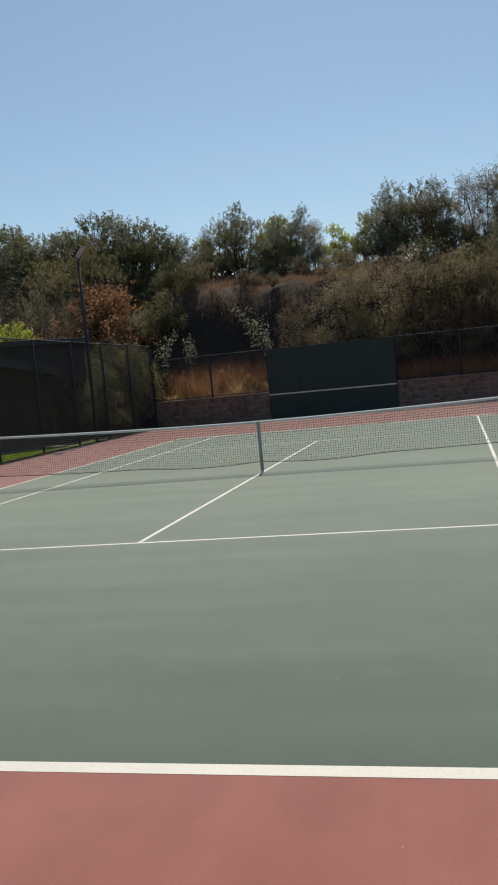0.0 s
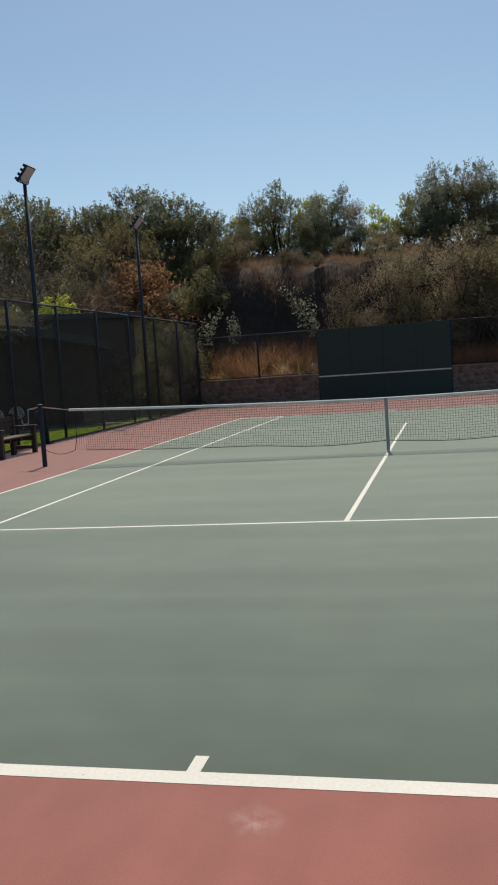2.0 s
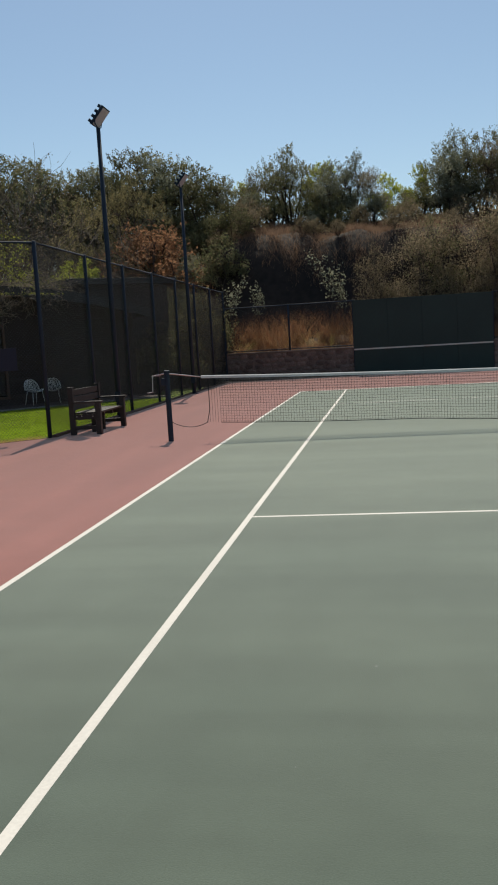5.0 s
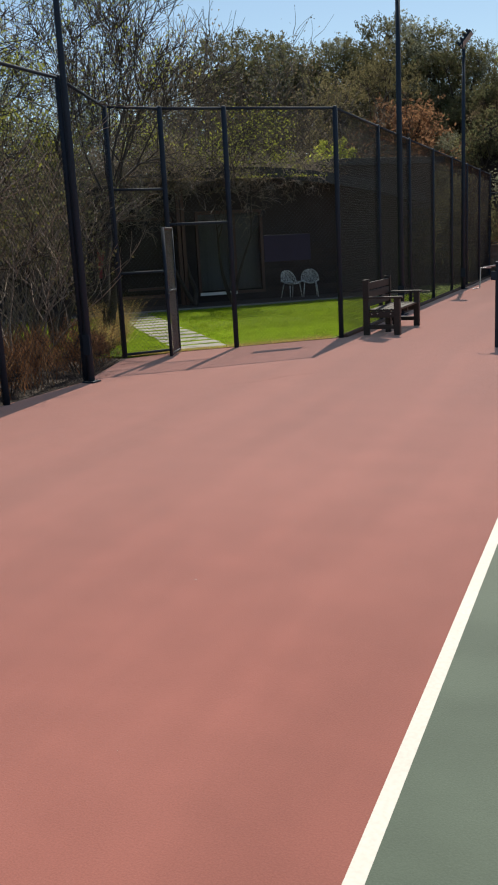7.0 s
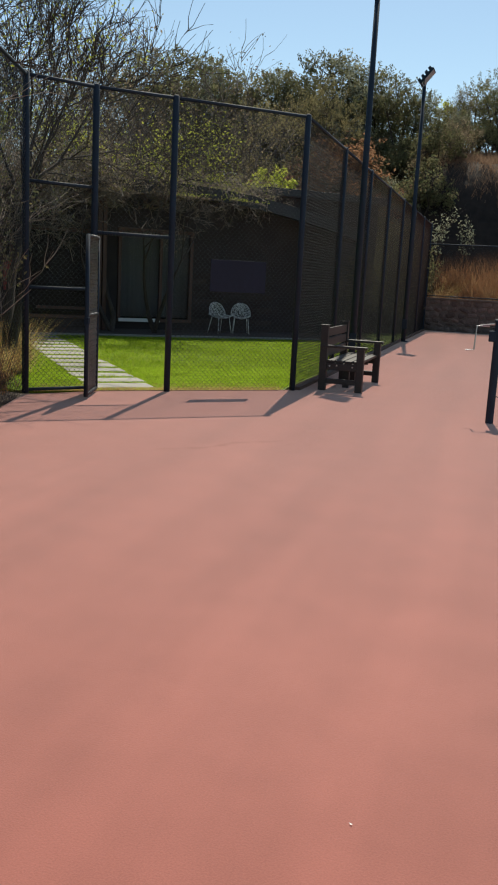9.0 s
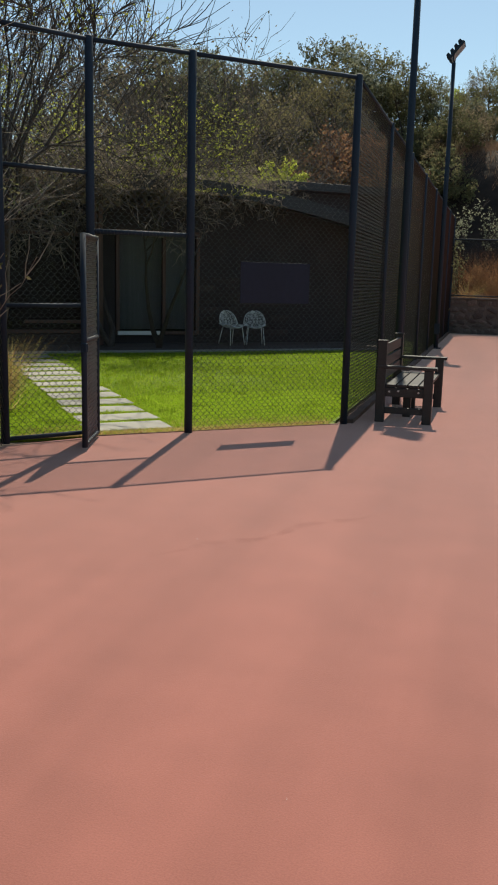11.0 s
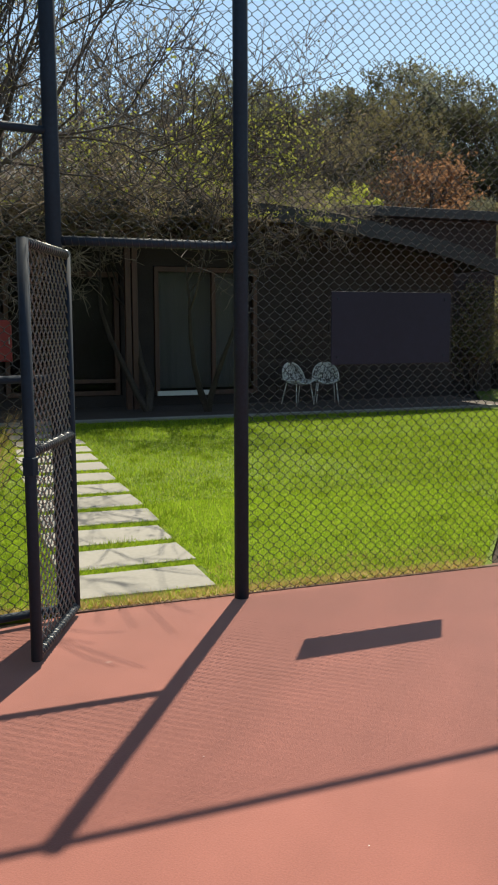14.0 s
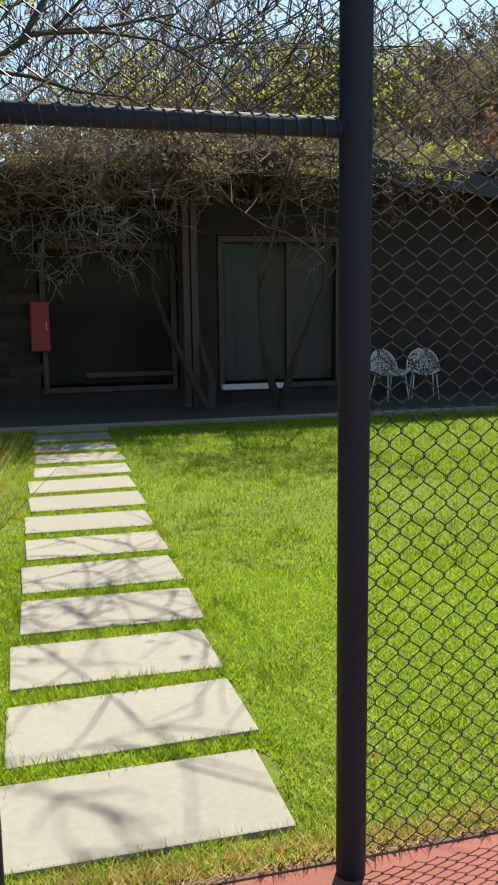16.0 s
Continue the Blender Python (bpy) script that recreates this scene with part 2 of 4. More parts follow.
def thing(name, label, category, group="", kind="", m=None):
    ob = tagged(new(name), label, category, group, kind)
    ob.empty_display_size = 0.2
    if m is not None:
        ob.matrix_basis = m
    return ob


def box(bm, x0, x1, y0, y1, z0, z1, bevel=0.0, m=None):
    got = bmesh.ops.create_cube(bm, size=1.0)["verts"]
    mat = Matrix.Translation(((x0 + x1) / 2, (y0 + y1) / 2, (z0 + z1) / 2)) @ Matrix.Diagonal((x1 - x0, y1 - y0, z1 - z0, 1))
    bmesh.ops.transform(bm, matrix=mat, verts=got)
    if bevel:
        edges = list({e for v in got for e in v.link_edges})
        got = [v for v in bmesh.ops.bevel(bm, geom=edges, offset=bevel, segments=2, affect="EDGES", profile=0.6)["verts"]]
    if m is not None:
        bmesh.ops.transform(bm, matrix=m, verts=got)
    return bm


def boxed(x0, x1, y0, y1, z0, z1, bevel=0.0):
    return box(bmesh.new(), x0, x1, y0, y1, z0, z1, bevel)


def tube(bm, points, radii, n=8, cap=True):
    """A tube along points, one radius a point."""
    points = [Vector(p) for p in points]
    if not hasattr(radii, "__len__"):
        radii = [radii] * len(points)
    rings = []
    side = None
    for i, p in enumerate(points):
        way = (points[min(i + 1, len(points) - 1)] - points[max(i - 1, 0)]).normalized()
        if side is None:
            side = way.orthogonal().normalized()
        side = (side - way * side.dot(way)).normalized()
        up = way.cross(side)
        rings.append([bm.verts.new(p + radii[i] * (math.cos(2 * math.pi * k / n) * side + math.sin(2 * math.pi * k / n) * up)) for k in range(n)])
    for a, b in zip(rings, rings[1:]):
        for k in range(n):
            bm.faces.new((a[k], a[(k + 1) % n], b[(k + 1) % n], b[k]))
    if cap:
        bm.faces.new(rings[0][::-1])
        bm.faces.new(rings[-1])
    return bm


def tubed(points, radii, n=8):
    return tube(bmesh.new(), points, radii, n)


def strand_mesh(lines, radii, n=3):
    """Open tubes along many polylines as plain lists, with no bmesh."""
    verts, faces = [], []
    for pts, rad in zip(lines, radii):
        side = None
        first = len(verts)
        for i, p in enumerate(pts):
            way = (pts[min(i + 1, len(pts) - 1)] - pts[max(i - 1, 0)])
            way = way.normalized() if way.length > 1e-9 else Vector((0, 0, 1))
            side = way.orthogonal().normalized() if side is None else (side - way * side.dot(way)).normalized()
            up = way.cross(side)
            for k in range(n):
                a = 2 * math.pi * k / n
                verts.append(p + rad[i] * (math.cos(a) * side + math.sin(a) * up))
            if i:
                o = first + n * (i - 1)
                faces += [(o + k, o + (k + 1) % n, o + n + (k + 1) % n, o + n + k) for k in range(n)]
    return verts, faces


def leaf_mesh(centres, size, rng, aspect=0.5, upright=0.0):
    """Small bent leaves, four corners each, at the given centres."""
    c = np.asarray(centres, float)
    k = len(c)
    a = rng.normal(size=(k, 3))
    a[:, 2] += upright * 2
    a /= np.linalg.norm(a, axis=1, keepdims=True)
    b = np.cross(a, rng.normal(size=(k, 3)))
    b /= np.linalg.norm(b, axis=1, keepdims=True) + 1e-9
    s = size * rng.uniform(0.6, 1.3, (k, 1))
    bend = np.cross(a, b) * s * 0.25
    v = np.stack([c - a * s, c + b * s * aspect + bend, c + a * s, c - b * s * aspect + bend], 1).reshape(-1, 3)
    f = np.arange(4 * k).reshape(-1, 4)
    return v.tolist(), f.tolist()


def blade_mesh(roots, height, width, lean, rng):
    """Grass blades: a thin triangle each, leaning at random."""
    r = np.asarray(roots, float)
    k = len(r)
    ang = rng.uniform(0, 2 * math.pi, k)
    side = np.stack([np.cos(ang), np.sin(ang), np.zeros(k)], 1) * width * 0.5
    h = height * rng.uniform(0.5, 1.25, (k, 1))
    ang2 = rng.uniform(0, 2 * math.pi, k)
    tip = np.stack([np.cos(ang2), np.sin(ang2), np.zeros(k)], 1) * h * lean * rng.uniform(0.2, 1.0, (k, 1))
    tip[:, 2] += h[:, 0]
    v = np.stack([r - side, r + side, r + tip], 1).reshape(-1, 3)
    return v.tolist(), np.arange(3 * k).reshape(-1, 3).tolist()


# ---- ground ----
def smooth(a, b, x):
    t = min(1.0, max(0.0, (x - a) / (b - a)))
    return t * t * (3 - 2 * t)


def hill(x, y):
    """Height of the ground: level round the court, a cut bank behind it with a bushy slope above."""
    foot = 35.9 + min(9.0, 0.45 * max(0.0, -10.5 - x)) + 0.8 * noise.noise(Vector((x * 0.25, 3.1, 0)))
    z = -0.03
    z += 1.1 * smooth(32.75, 32.95, y) * smooth(-11.5, -9.6, x) + 0.5 * smooth(33, 36, y)
    s = y - foot
    z += (4.7 + 0.4 * noise.noise(Vector((x * 0.3, 0, 7)))) * smooth(0, 3.6, s)
    z += 1.7 * smooth(2.5, 13, s)
    if s > -1:
        z += (0.3 * noise.noise(Vector((x * 0.6, y * 0.6, 0))) + 0.25 * noise.noise(Vector((x * 0.17, y * 0.17, 4)))) * smooth(-1, 2, s)
    return z


def build_ground():
    xs = [-900, -400, -200, -120, -80] + [-60 + 1.0 * i for i in range(121)] + [80, 120, 200, 400, 900]
    ys = [-900, -400, -200, -100, -50, -25] + [-12 + 4 * i for i in range(11)] + [32.75, 32.95] + [33.6 + 0.7 * i for i in range(45)] + [68, 75, 85, 100, 130, 180, 260, 400, 900]
    verts = [(x, y, hill(x, y)) for y in ys for x in xs]
    w = len(xs)
    faces = [(j * w + i, j * w + i + 1, (j + 1) * w + i + 1, (j + 1) * w + i) for j in range(len(ys) - 1) for i in range(w - 1)]
    return tagged(link_mesh("ground", verts, faces, SOIL, smooth=True), "bare brown earth and cut hillside behind the court", "ground", kind="structure")


build_ground()

GARDEN = pose(0, 0, 0, 0, 0, 40)


def uv(u, v, z=0.0):
    return GARDEN @ Vector((u, v, z))


def prism(points, z0, z1):
    """An upright slab on an outline."""
    bm = bmesh.new()
    low = [bm.verts.new((x, y, z0)) for x, y in points]
    top = [bm.verts.new((x, y, z1)) for x, y in points]
    bm.faces.new(low[::-1])
    bm.faces.new(top)
    for i in range(len(points)):
        j = (i + 1) % len(points)
        bm.faces.new((low[i], low[j], top[j], top[i]))
    return bm


C, G, H, K, L = (-9.125, 13.238), (-10.49, 12.01), (-11.232, 11.36), (-11.755, 10.68), (-11.06, 8.56)
BACK = 32.6
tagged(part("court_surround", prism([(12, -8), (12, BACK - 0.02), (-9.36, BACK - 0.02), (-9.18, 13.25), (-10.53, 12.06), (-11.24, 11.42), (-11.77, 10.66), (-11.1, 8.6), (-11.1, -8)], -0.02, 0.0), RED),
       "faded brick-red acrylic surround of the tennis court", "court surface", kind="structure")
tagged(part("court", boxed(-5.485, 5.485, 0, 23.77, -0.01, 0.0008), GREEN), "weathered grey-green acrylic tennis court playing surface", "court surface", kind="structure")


def court_line(x0, x1, y0, y1):
    tagged(part("court_line", boxed(x0, x1, y0, y1, 0.0, 0.0016), LINE), "white painted tennis court line", "court line", "court lines", "structure")


for y0, y1 in ((0, 0.1), (23.67, 23.77)):
    court_line(-5.485, 5.485, y0, y1)
for x in (-5.46, -4.09, 4.09, 5.46):
    court_line(x - 0.027, x + 0.027, 0.1, 23.67)
for y in (5.485, 18.285):
    court_line(-4.063, 4.063, y - 0.027, y + 0.027)
court_line(-0.027, 0.027, 5.512, 18.258)
court_line(-0.03, 0.03, 0.1, 0.24)
court_line(-0.03, 0.03, 23.53, 23.67)

# lawn
LAWN = [(-9.24, 13.4), (-9.36, 29.0), (-11.0, 29.0)] + [tuple(uv(u, v)[:2]) for u, v in ((7.6, 24.95), (-3.6, 24.95), (-3.6, 17.5), (-2.1, 16.03), (1.4, 16.01))]
tagged(part("lawn", prism(LAWN, -0.04, 0.004), TURF), "mown green lawn behind the court fence", "lawn", kind="structure")
tagged(part("kerb", prism([(-9.13, 13.3), (-9.33, 32.5), (-9.24, 32.5), (-9.03, 13.3)], -0.03, 0.045), KERB), "low worn brown kerb along the side fence", "kerb", kind="structure")


# ---- net ----
def build_net():
    net = thing("tennis_net", "black tennis net with white headband hung between dark posts", "tennis net", m=pose(0, 11.885, 0))
    end, bottom = 5.75, 0.2

    def top(x):
        return 0.914 + 0.13 * (abs(x) / 5.9) ** 1.6

    def low(x):
        return bottom + 0.09 * (abs(x) / end) ** 3 - 0.05 * math.sin(min(1.0, abs(x) / 2.2) * math.pi) * (abs(x) < 2.2)

    for s in (-1, 1):
        post = part("post", tubed([(s * 6.44, 0, 0), (s * 6.44, 0, 1.12), (s * 6.44, 0, 1.15)], [0.045, 0.045, 0.04], 16), BLACK_STEEL, net, "dark steel net post")
        part("cap", tubed([(s * 6.44, 0, 1.15), (s * 6.44, 0, 1.175), (s * 6.44, 0, 1.185)], [0.052, 0.052, 0.03], 16), BLACK_STEEL, post)
        part("winch", boxed(s * 6.5 - 0.04, s * 6.5 + 0.04, -0.05, 0.05, 0.93, 1.05, 0.01), BLACK_STEEL, post)
        part("crank", tubed([(s * 6.54, 0, 1.1), (s * 6.68, -0.02, 1.1), (s * 6.69, -0.03, 0.83), (s * 6.78, -0.03, 0.82)], 0.009, 6), CHROME, post, "bare steel winch crank")
        part("cable", tubed([(s * (6.7 - 0.05), 0, 1.11), (s * 6.44, 0, 1.13), (s * 6.1, 0, 1.08), (s * 5.85, 0, top(5.85))], [0.006, 0.012, 0.012, 0.006], 6), CHROME, net, "bare end of the net cable")
        part("lacing", tubed([(s * end, 0, top(end) - 0.03), (s * (end - 0.0), 0, 0.75), (s * (end + 0.0), 0, 0.5), (s * (end + 0.05), 0, low(end))], 0.007, 5), NET, net)
        rope = [(s * (end + 0.05 + 0.64 * t), 0, low(end) + 0.02 * t - 0.36 * t * (1 - t) + 0.03 * t) for t in [i / 10 for i in range(11)]]
        part("tie_rope", tubed(rope, 0.006, 5), NET, net, "slack rope from net corner to post")
    pts = [-5.86 + 11.72 * i / 40 for i in range(41)]
    bm = bmesh.new()
    ring = []
    for x in pts:
        z = top(x)
        ring.append([bm.verts.new((x, y, z + dz)) for y, dz in ((-0.012, -0.02), (-0.014, 0.016), (0, 0.028), (0.014, 0.016), (0.012, -0.02))])
    for a, b in zip(ring, ring[1:]):
        for k in range(4):
            bm.faces.new((a[k], a[k + 1], b[k + 1], b[k]))
    part("headband", bm, BAND, net, "white vinyl net band")
    lines, radii = [], []
    cols = int(2 * end / 0.045)
    for i in range(cols + 1):
        x = -end + 2 * end * i / cols
        dx = 0.004 * math.sin(i * 12.9)
        lines.append([Vector((x, 0, top(x) - 0.03)), Vector((x + dx, 0.006 * math.sin(i), 0.55)), Vector((x, 0, low(x)))])
        radii.append([0.0022] * 3)
    for j in range(17):
        f = (j + 0.5) / 17
        lines.append([Vector((x, 0.004 * math.sin(x * 9 + j), low(x) + (top(x) - 0.03 - low(x)) * f)) for x in pts[1:-1]])
        radii.append([0.0022] * 39)
        if j >= 12:
            lines.append([p + Vector((0, 0.012, 0.01)) for p in lines[-1]])
            radii.append([0.0022] * 39)
    v, f = strand_mesh(lines, radii, 3)
    link_mesh("netting", v, f, NET, net)
    part("hem", tubed([(x, 0, low(x)) for x in pts[1:-1]], 0.006, 5), NET, net)
    part("centre_strap", box(boxed(-0.028, 0.028, -0.018, -0.014, 0.03, 0.93), -0.028, 0.028, 0.014, 0.018, 0.03, 0.93), STRAP, net, "grey webbing centre strap")
    part("ground_anchor", tubed([(0, 0, 0.0), (0, 0, 0.05)], [0.03, 0.02], 8), CHROME, net)


build_net()


# ---- fences ----
def chain_link(p, q, z0, z1, thick=0.0019):
    """Diamond wires between two feet, as crossing kinked strands."""
    p, q = Vector((*p, 0)), Vector((*q, 0))
    run, up = q - p, Vector((0, 0, 1))
    w, hgt = run.length, z1 - z0
    way = run.normalized()
    out = Vector((-way.y, way.x, 0)) * 0.0025
    px, pz = 0.068, 0.080
    lines, radii = [], []
    slope = pz / px
    for sgn in (1, -1):
        n = int((w + hgt / slope) / px) + 1
        for i in range(n + 1):
            x0 = i * px - (hgt / slope if sgn > 0 else 0)
            a, b = (x0, 0.0), (x0 + hgt / slope, hgt)
            if sgn < 0:
                a, b = (x0, 0.0), (x0 - hgt / slope, hgt)
            lo, hi = sorted((a[0], b[0]))
            if hi <= 0 or lo >= w:
                continue

            def at(x):
                return (x - a[0]) / (b[0] - a[0]) * hgt

            xa, xb = max(lo, 0.0), min(hi, w)
            lines.append([p + way * xa + up * (z0 + at(xa)) + out * sgn, p + way * xb + up * (z0 + at(xb)) + out * sgn])
            radii.append([thick, thick])
    return strand_mesh(lines, radii, 4)


def woven_link(p, q, z0, z1, thick):
    """True chain link: wires that zigzag upwards and hook into their neighbours at each bend."""
    p, q = Vector((*p, 0)), Vector((*q, 0))
    way, w = (q - p).normalized(), (q - p).length
    out = Vector((-way.y, way.x, 0))
    hx, hz, hook = 0.033, 0.033, 0.0022
    lines, radii = [], []
    for i in range(int(w / hx)):
        pts = []
        for j in range(int((z1 - z0) / hz) + 1):
            right = (i + j) % 2
            x = (i + right) * hx + (hook if right else -hook)
            for dz, bow in ((-0.004, 1), (0.004, -1)):
                pts.append(p + way * min(w, max(0.0, x)) + out * (thick * 0.9 * bow * (1 if right else -1)) + Vector((0, 0, min(z1, max(z0, z0 + j * hz + dz)))))
        lines.append(pts)
        radii.append([thick] * len(pts))
    return strand_mesh(lines, radii, 4)


def wrap(p, q, z, radius, parent, thick=0.002, mat=LIT_WIRE):
    """Wire ends wound round a rail."""
    p, q = Vector((*p, z)), Vector((*q, z))
    way, w = (q - p).normalized(), (q - p).length
    side = Vector((-way.y, way.x, 0))
    turns = int(w / 0.033)
    pts = [p + way * (w * k / (turns * 8)) + (radius + 0.002) * (math.cos(k * math.pi / 4) * side + math.sin(k * math.pi / 4) * Vector((0, 0, 1))) for k in range(turns * 8 + 1)]
    v, f = strand_mesh([pts], [[thick] * len(pts)], 4)
    link_mesh("tie_wire", v, f, mat, parent)


def fence_run(label, feet, top, bottom=0.03, rails=(), post=0.04, skip=(), thick=0.0021, woven=False):
    """Posts at the feet, a top rail and wire mesh from post to post; rails: (bay, height)."""
    ob = thing("chain_link_fence", label, "fence")
    for i, (x, y) in enumerate(feet):
        if i not in skip:
            part("post", tubed([(x, y, bottom - 0.03), (x, y, top + 0.02), (x, y, top + 0.035)], [post, post, post * 0.6], 14), BLACK_STEEL, ob, smooth=True)
    for i, (a, b) in enumerate(zip(feet, feet[1:])):
        part("top_rail", tubed([(*a, top), (*b, top)], 0.021, 10), BLACK_STEEL, ob, smooth=True)
        v, f = woven_link(a, b, bottom, top, thick) if woven else chain_link(a, b, bottom, top, thick)
        link_mesh("wire_mesh", v, f, FINE_WIRE, ob)
        for bay, z in rails:
            if bay == i:
                part("rail", tubed([(*a, z), (*b, z)], 0.021, 10), BLACK_STEEL, ob, smooth=True)
    return ob


TOP = 3.6
side = [(C[0] - 0.197 * i / 7, C[1] + (BACK - 0.05 - C[1]) * i / 7) for i in range(8)]
fence_run("tall black chain-link fence beside the court and lawn", side, TOP, thick=0.0035)
angled = fence_run("tall black chain-link fence between lawn and court", [G, C], TOP, 0.02, skip=(1,), thick=0.002, woven=True)
fence_run("black chain-link fence panel with middle rails beside the gate", [K, H], TOP, 0.05, rails=((0, 2.46), (0, 1.26), (0, 0.06)), thick=0.002, woven=True)
fence_run("tall black chain-link fence against a bare thicket", [K] + [L] + [(-11.08, 7.0 - 2.5 * i) for i in range(6)], TOP, skip=(0,))

# over the gate
over = thing("gate_transom", "black steel rail and wire mesh above the gate opening", "fence")
part("rail", tubed([(*H, 1.94), (*G, 1.94)], 0.024, 10), BLACK_STEEL, over, smooth=True)
part("top_rail", tubed([(*H, TOP), (*G, TOP)], 0.021, 10), BLACK_STEEL, over, smooth=True)
v, f = woven_link(H, G, 1.94, TOP, 0.002)
link_mesh("wire_mesh", v, f, FINE_WIRE, over)
wrap(H, G, 1.94, 0.024, over, 0.0017, FINE_WIRE)

# open gate
FREE = (-11.0, 10.759)
HINGE = (-11.205, 11.426)
gate = thing("gate", "open black steel gate leaf covered with chain-link mesh", "gate")
part("stile", tubed([(*HINGE, 0.04), (*HINGE, 1.88)], 0.022, 10), BLACK_STEEL, gate, smooth=True)
stile = part("stile", tubed([(*FREE, 0.03), (*FREE, 1.89)], 0.026, 10), BLACK_STEEL, gate, smooth=True)
for z in (0.05, 0.97, 1.875):
    part("rail", tubed([(*HINGE, z), (*FREE, z)], 0.021, 10), BLACK_STEEL, gate, smooth=True)
v, f = woven_link(HINGE, FREE, 0.05, 1.875, 0.0034)
link_mesh("wire_mesh", v, f, LIT_WIRE, gate)
for z in (0.05, 0.97, 1.875):
    wrap(HINGE, FREE, z, 0.021, gate)
latch = part("latch", box(bmesh.new(), FREE[0] - 0.02, FREE[0] + 0.035, FREE[1] - 0.03, FREE[1] + 0.012, 0.875, 0.955, 0.006), BLACK_STEEL, gate)
for z in (0.4, 1.45):
    part("hinge", tubed([(HINGE[0], HINGE[1], z), ((HINGE[0] + H[0]) / 2, (HINGE[1] + H[1]) / 2, z + 0.0), (*H, z)], 0.014, 6), BLACK_STEEL, gate)

# sign on the angled fence
d = (Vector((*C, 0)) - Vector((*G, 0))).normalized()
sg = thing("sign", "blank dark navy metal sign wired to the chain-link fence", "sign", m=Matrix.Translation((*G, 0)) @ Matrix.Rotation(math.atan2(d.y, d.x), 4, "Z"))
part("plate", boxed(0.54, 1.33, -0.016, -0.010, 1.30, 1.71, 0.002), SIGN, sg)
for x in (0.58, 1.29):
    for z in (1.34, 1.67):
        part("wire_tie", tubed([(x, -0.02, z), (x, 0.006, z)], 0.008, 6), BLACK_STEEL, sg)


# ---- floodlights ----
def build_floodlight():
    ob = thing("floodlight_pole", "slim black steel pole carrying a finned floodlight", "street lamp", "court floodlights")
    part("pole", tubed([(0, 0, 0), (0, 0, 3.5), (0, 0, 6.55)], [0.06, 0.055, 0.045], 14), BLACK_STEEL, ob, smooth=True)
    part("base_plate", boxed(-0.12, 0.12, -0.12, 0.12, 0, 0.02, 0.004), BLACK_STEEL, ob)
    part("fuse_box", boxed(-0.06, 0.075, -0.075, -0.05, 0.35, 0.6, 0.006), BLACK_STEEL, ob)
    head = Matrix.Translation((0.06, 0, 6.78)) @ Matrix.Rotation(radians(-50), 4, "Y")
    bm = bmesh.new()
    box(bm, -0.24, 0.24, -0.23, 0.23, -0.03, 0.03, 0.008, head)
    lamp = part("lamp_head", bm, BLACK_STEEL, ob, "black floodlight housing with cooling fins")
    for i in range(4):
        x = -0.19 + 0.125 * i
        bm = bmesh.new()
        box(bm, x - 0.035, x + 0.035, -0.2, 0.2, 0.03, 0.11, 0.006, head)
        part("fin_block", bm, BLACK_STEEL, lamp)
    bm = bmesh.new()
    box(bm, -0.215, 0.215, -0.205, 0.205, -0.036, -0.03, 0.0, head)
    part("lens", bm, LENS, lamp, "pale lamp glass")
    part("bracket", tubed([(0, 0, 6.54), (0, -0.2, 6.6), (0.02, -0.25, 6.75)], 0.014, 6), BLACK_STEEL, ob)
    part("bracket", tubed([(0, 0, 6.54), (0, 0.2, 6.6), (0.02, 0.25, 6.75)], 0.014, 6), BLACK_STEEL, ob)
    return ob


pole = build_floodlight()
pole.matrix_basis = pose(-9.06, 17.35, 0)
copy_thing(pole, pose(-9.12, 25.5, 0))
copy_thing(pole, pose(-10.97, 8.54, 0) @ Matrix.Diagonal((0.72, 0.72, 1, 1)))


# ---- back wall, practice board, back fence ----
def stone_wall(x0, x1, rng):
    wall = thing("stone_wall", "low rubble stone retaining wall with a flat coping", "wall", kind="structure")
    part("core", boxed(x0, x1, BACK + 0.03, BACK + 0.33, -0.02, 1.08), MORTAR, wall)
    part("coping", boxed(x0 - 0.0, x1 + 0.0, BACK - 0.03, BACK + 0.36, 1.08, 1.14, 0.012), MORTAR, wall, "pale cement coping")
    z = 0.0
    while z < 1.04:
        hh = min(rng.uniform(0.12, 0.22), 1.08 - z)
        x = x0
        while x < x1 - 0.05:
            ww = min(rng.uniform(0.16, 0.42), x1 - x)
            ob = stone_protos[rng.randrange(len(stone_protos))]
            s = new("stone", ob)
            s.parent = wall
            s.matrix_basis = Matrix.Translation((x + ww / 2, BACK + 0.035, z + hh / 2 + rng.uniform(-0.03, 0.03))) @ Matrix.Rotation(rng.uniform(-0.45, 0.45), 4, "Y") @ Matrix.Diagonal((ww * rng.uniform(0.72, 0.95), 0.075 * rng.uniform(0.8, 1.2), hh * rng.uniform(0.7, 0.98), 1))
            x += ww
        z += hh
    return wall


def stone_proto(seed):
    rng = random.Random(seed)
    bm = bmesh.new()
    box(bm, -0.5, 0.5, -0.5, 0.5, -0.5, 0.5)
    bmesh.ops.bevel(bm, geom=list(bm.edges), offset=0.24, segments=1, affect="EDGES")
    for vt in bm.verts:
        vt.co += Vector((rng.uniform(-1, 1), rng.uniform(-1, 1), rng.uniform(-1, 1))) * 0.09
    me = bpy.data.meshes.new("stone")
    bm.to_mesh(me)
    bm.free()
    me.materials.append(STONE)
    return me


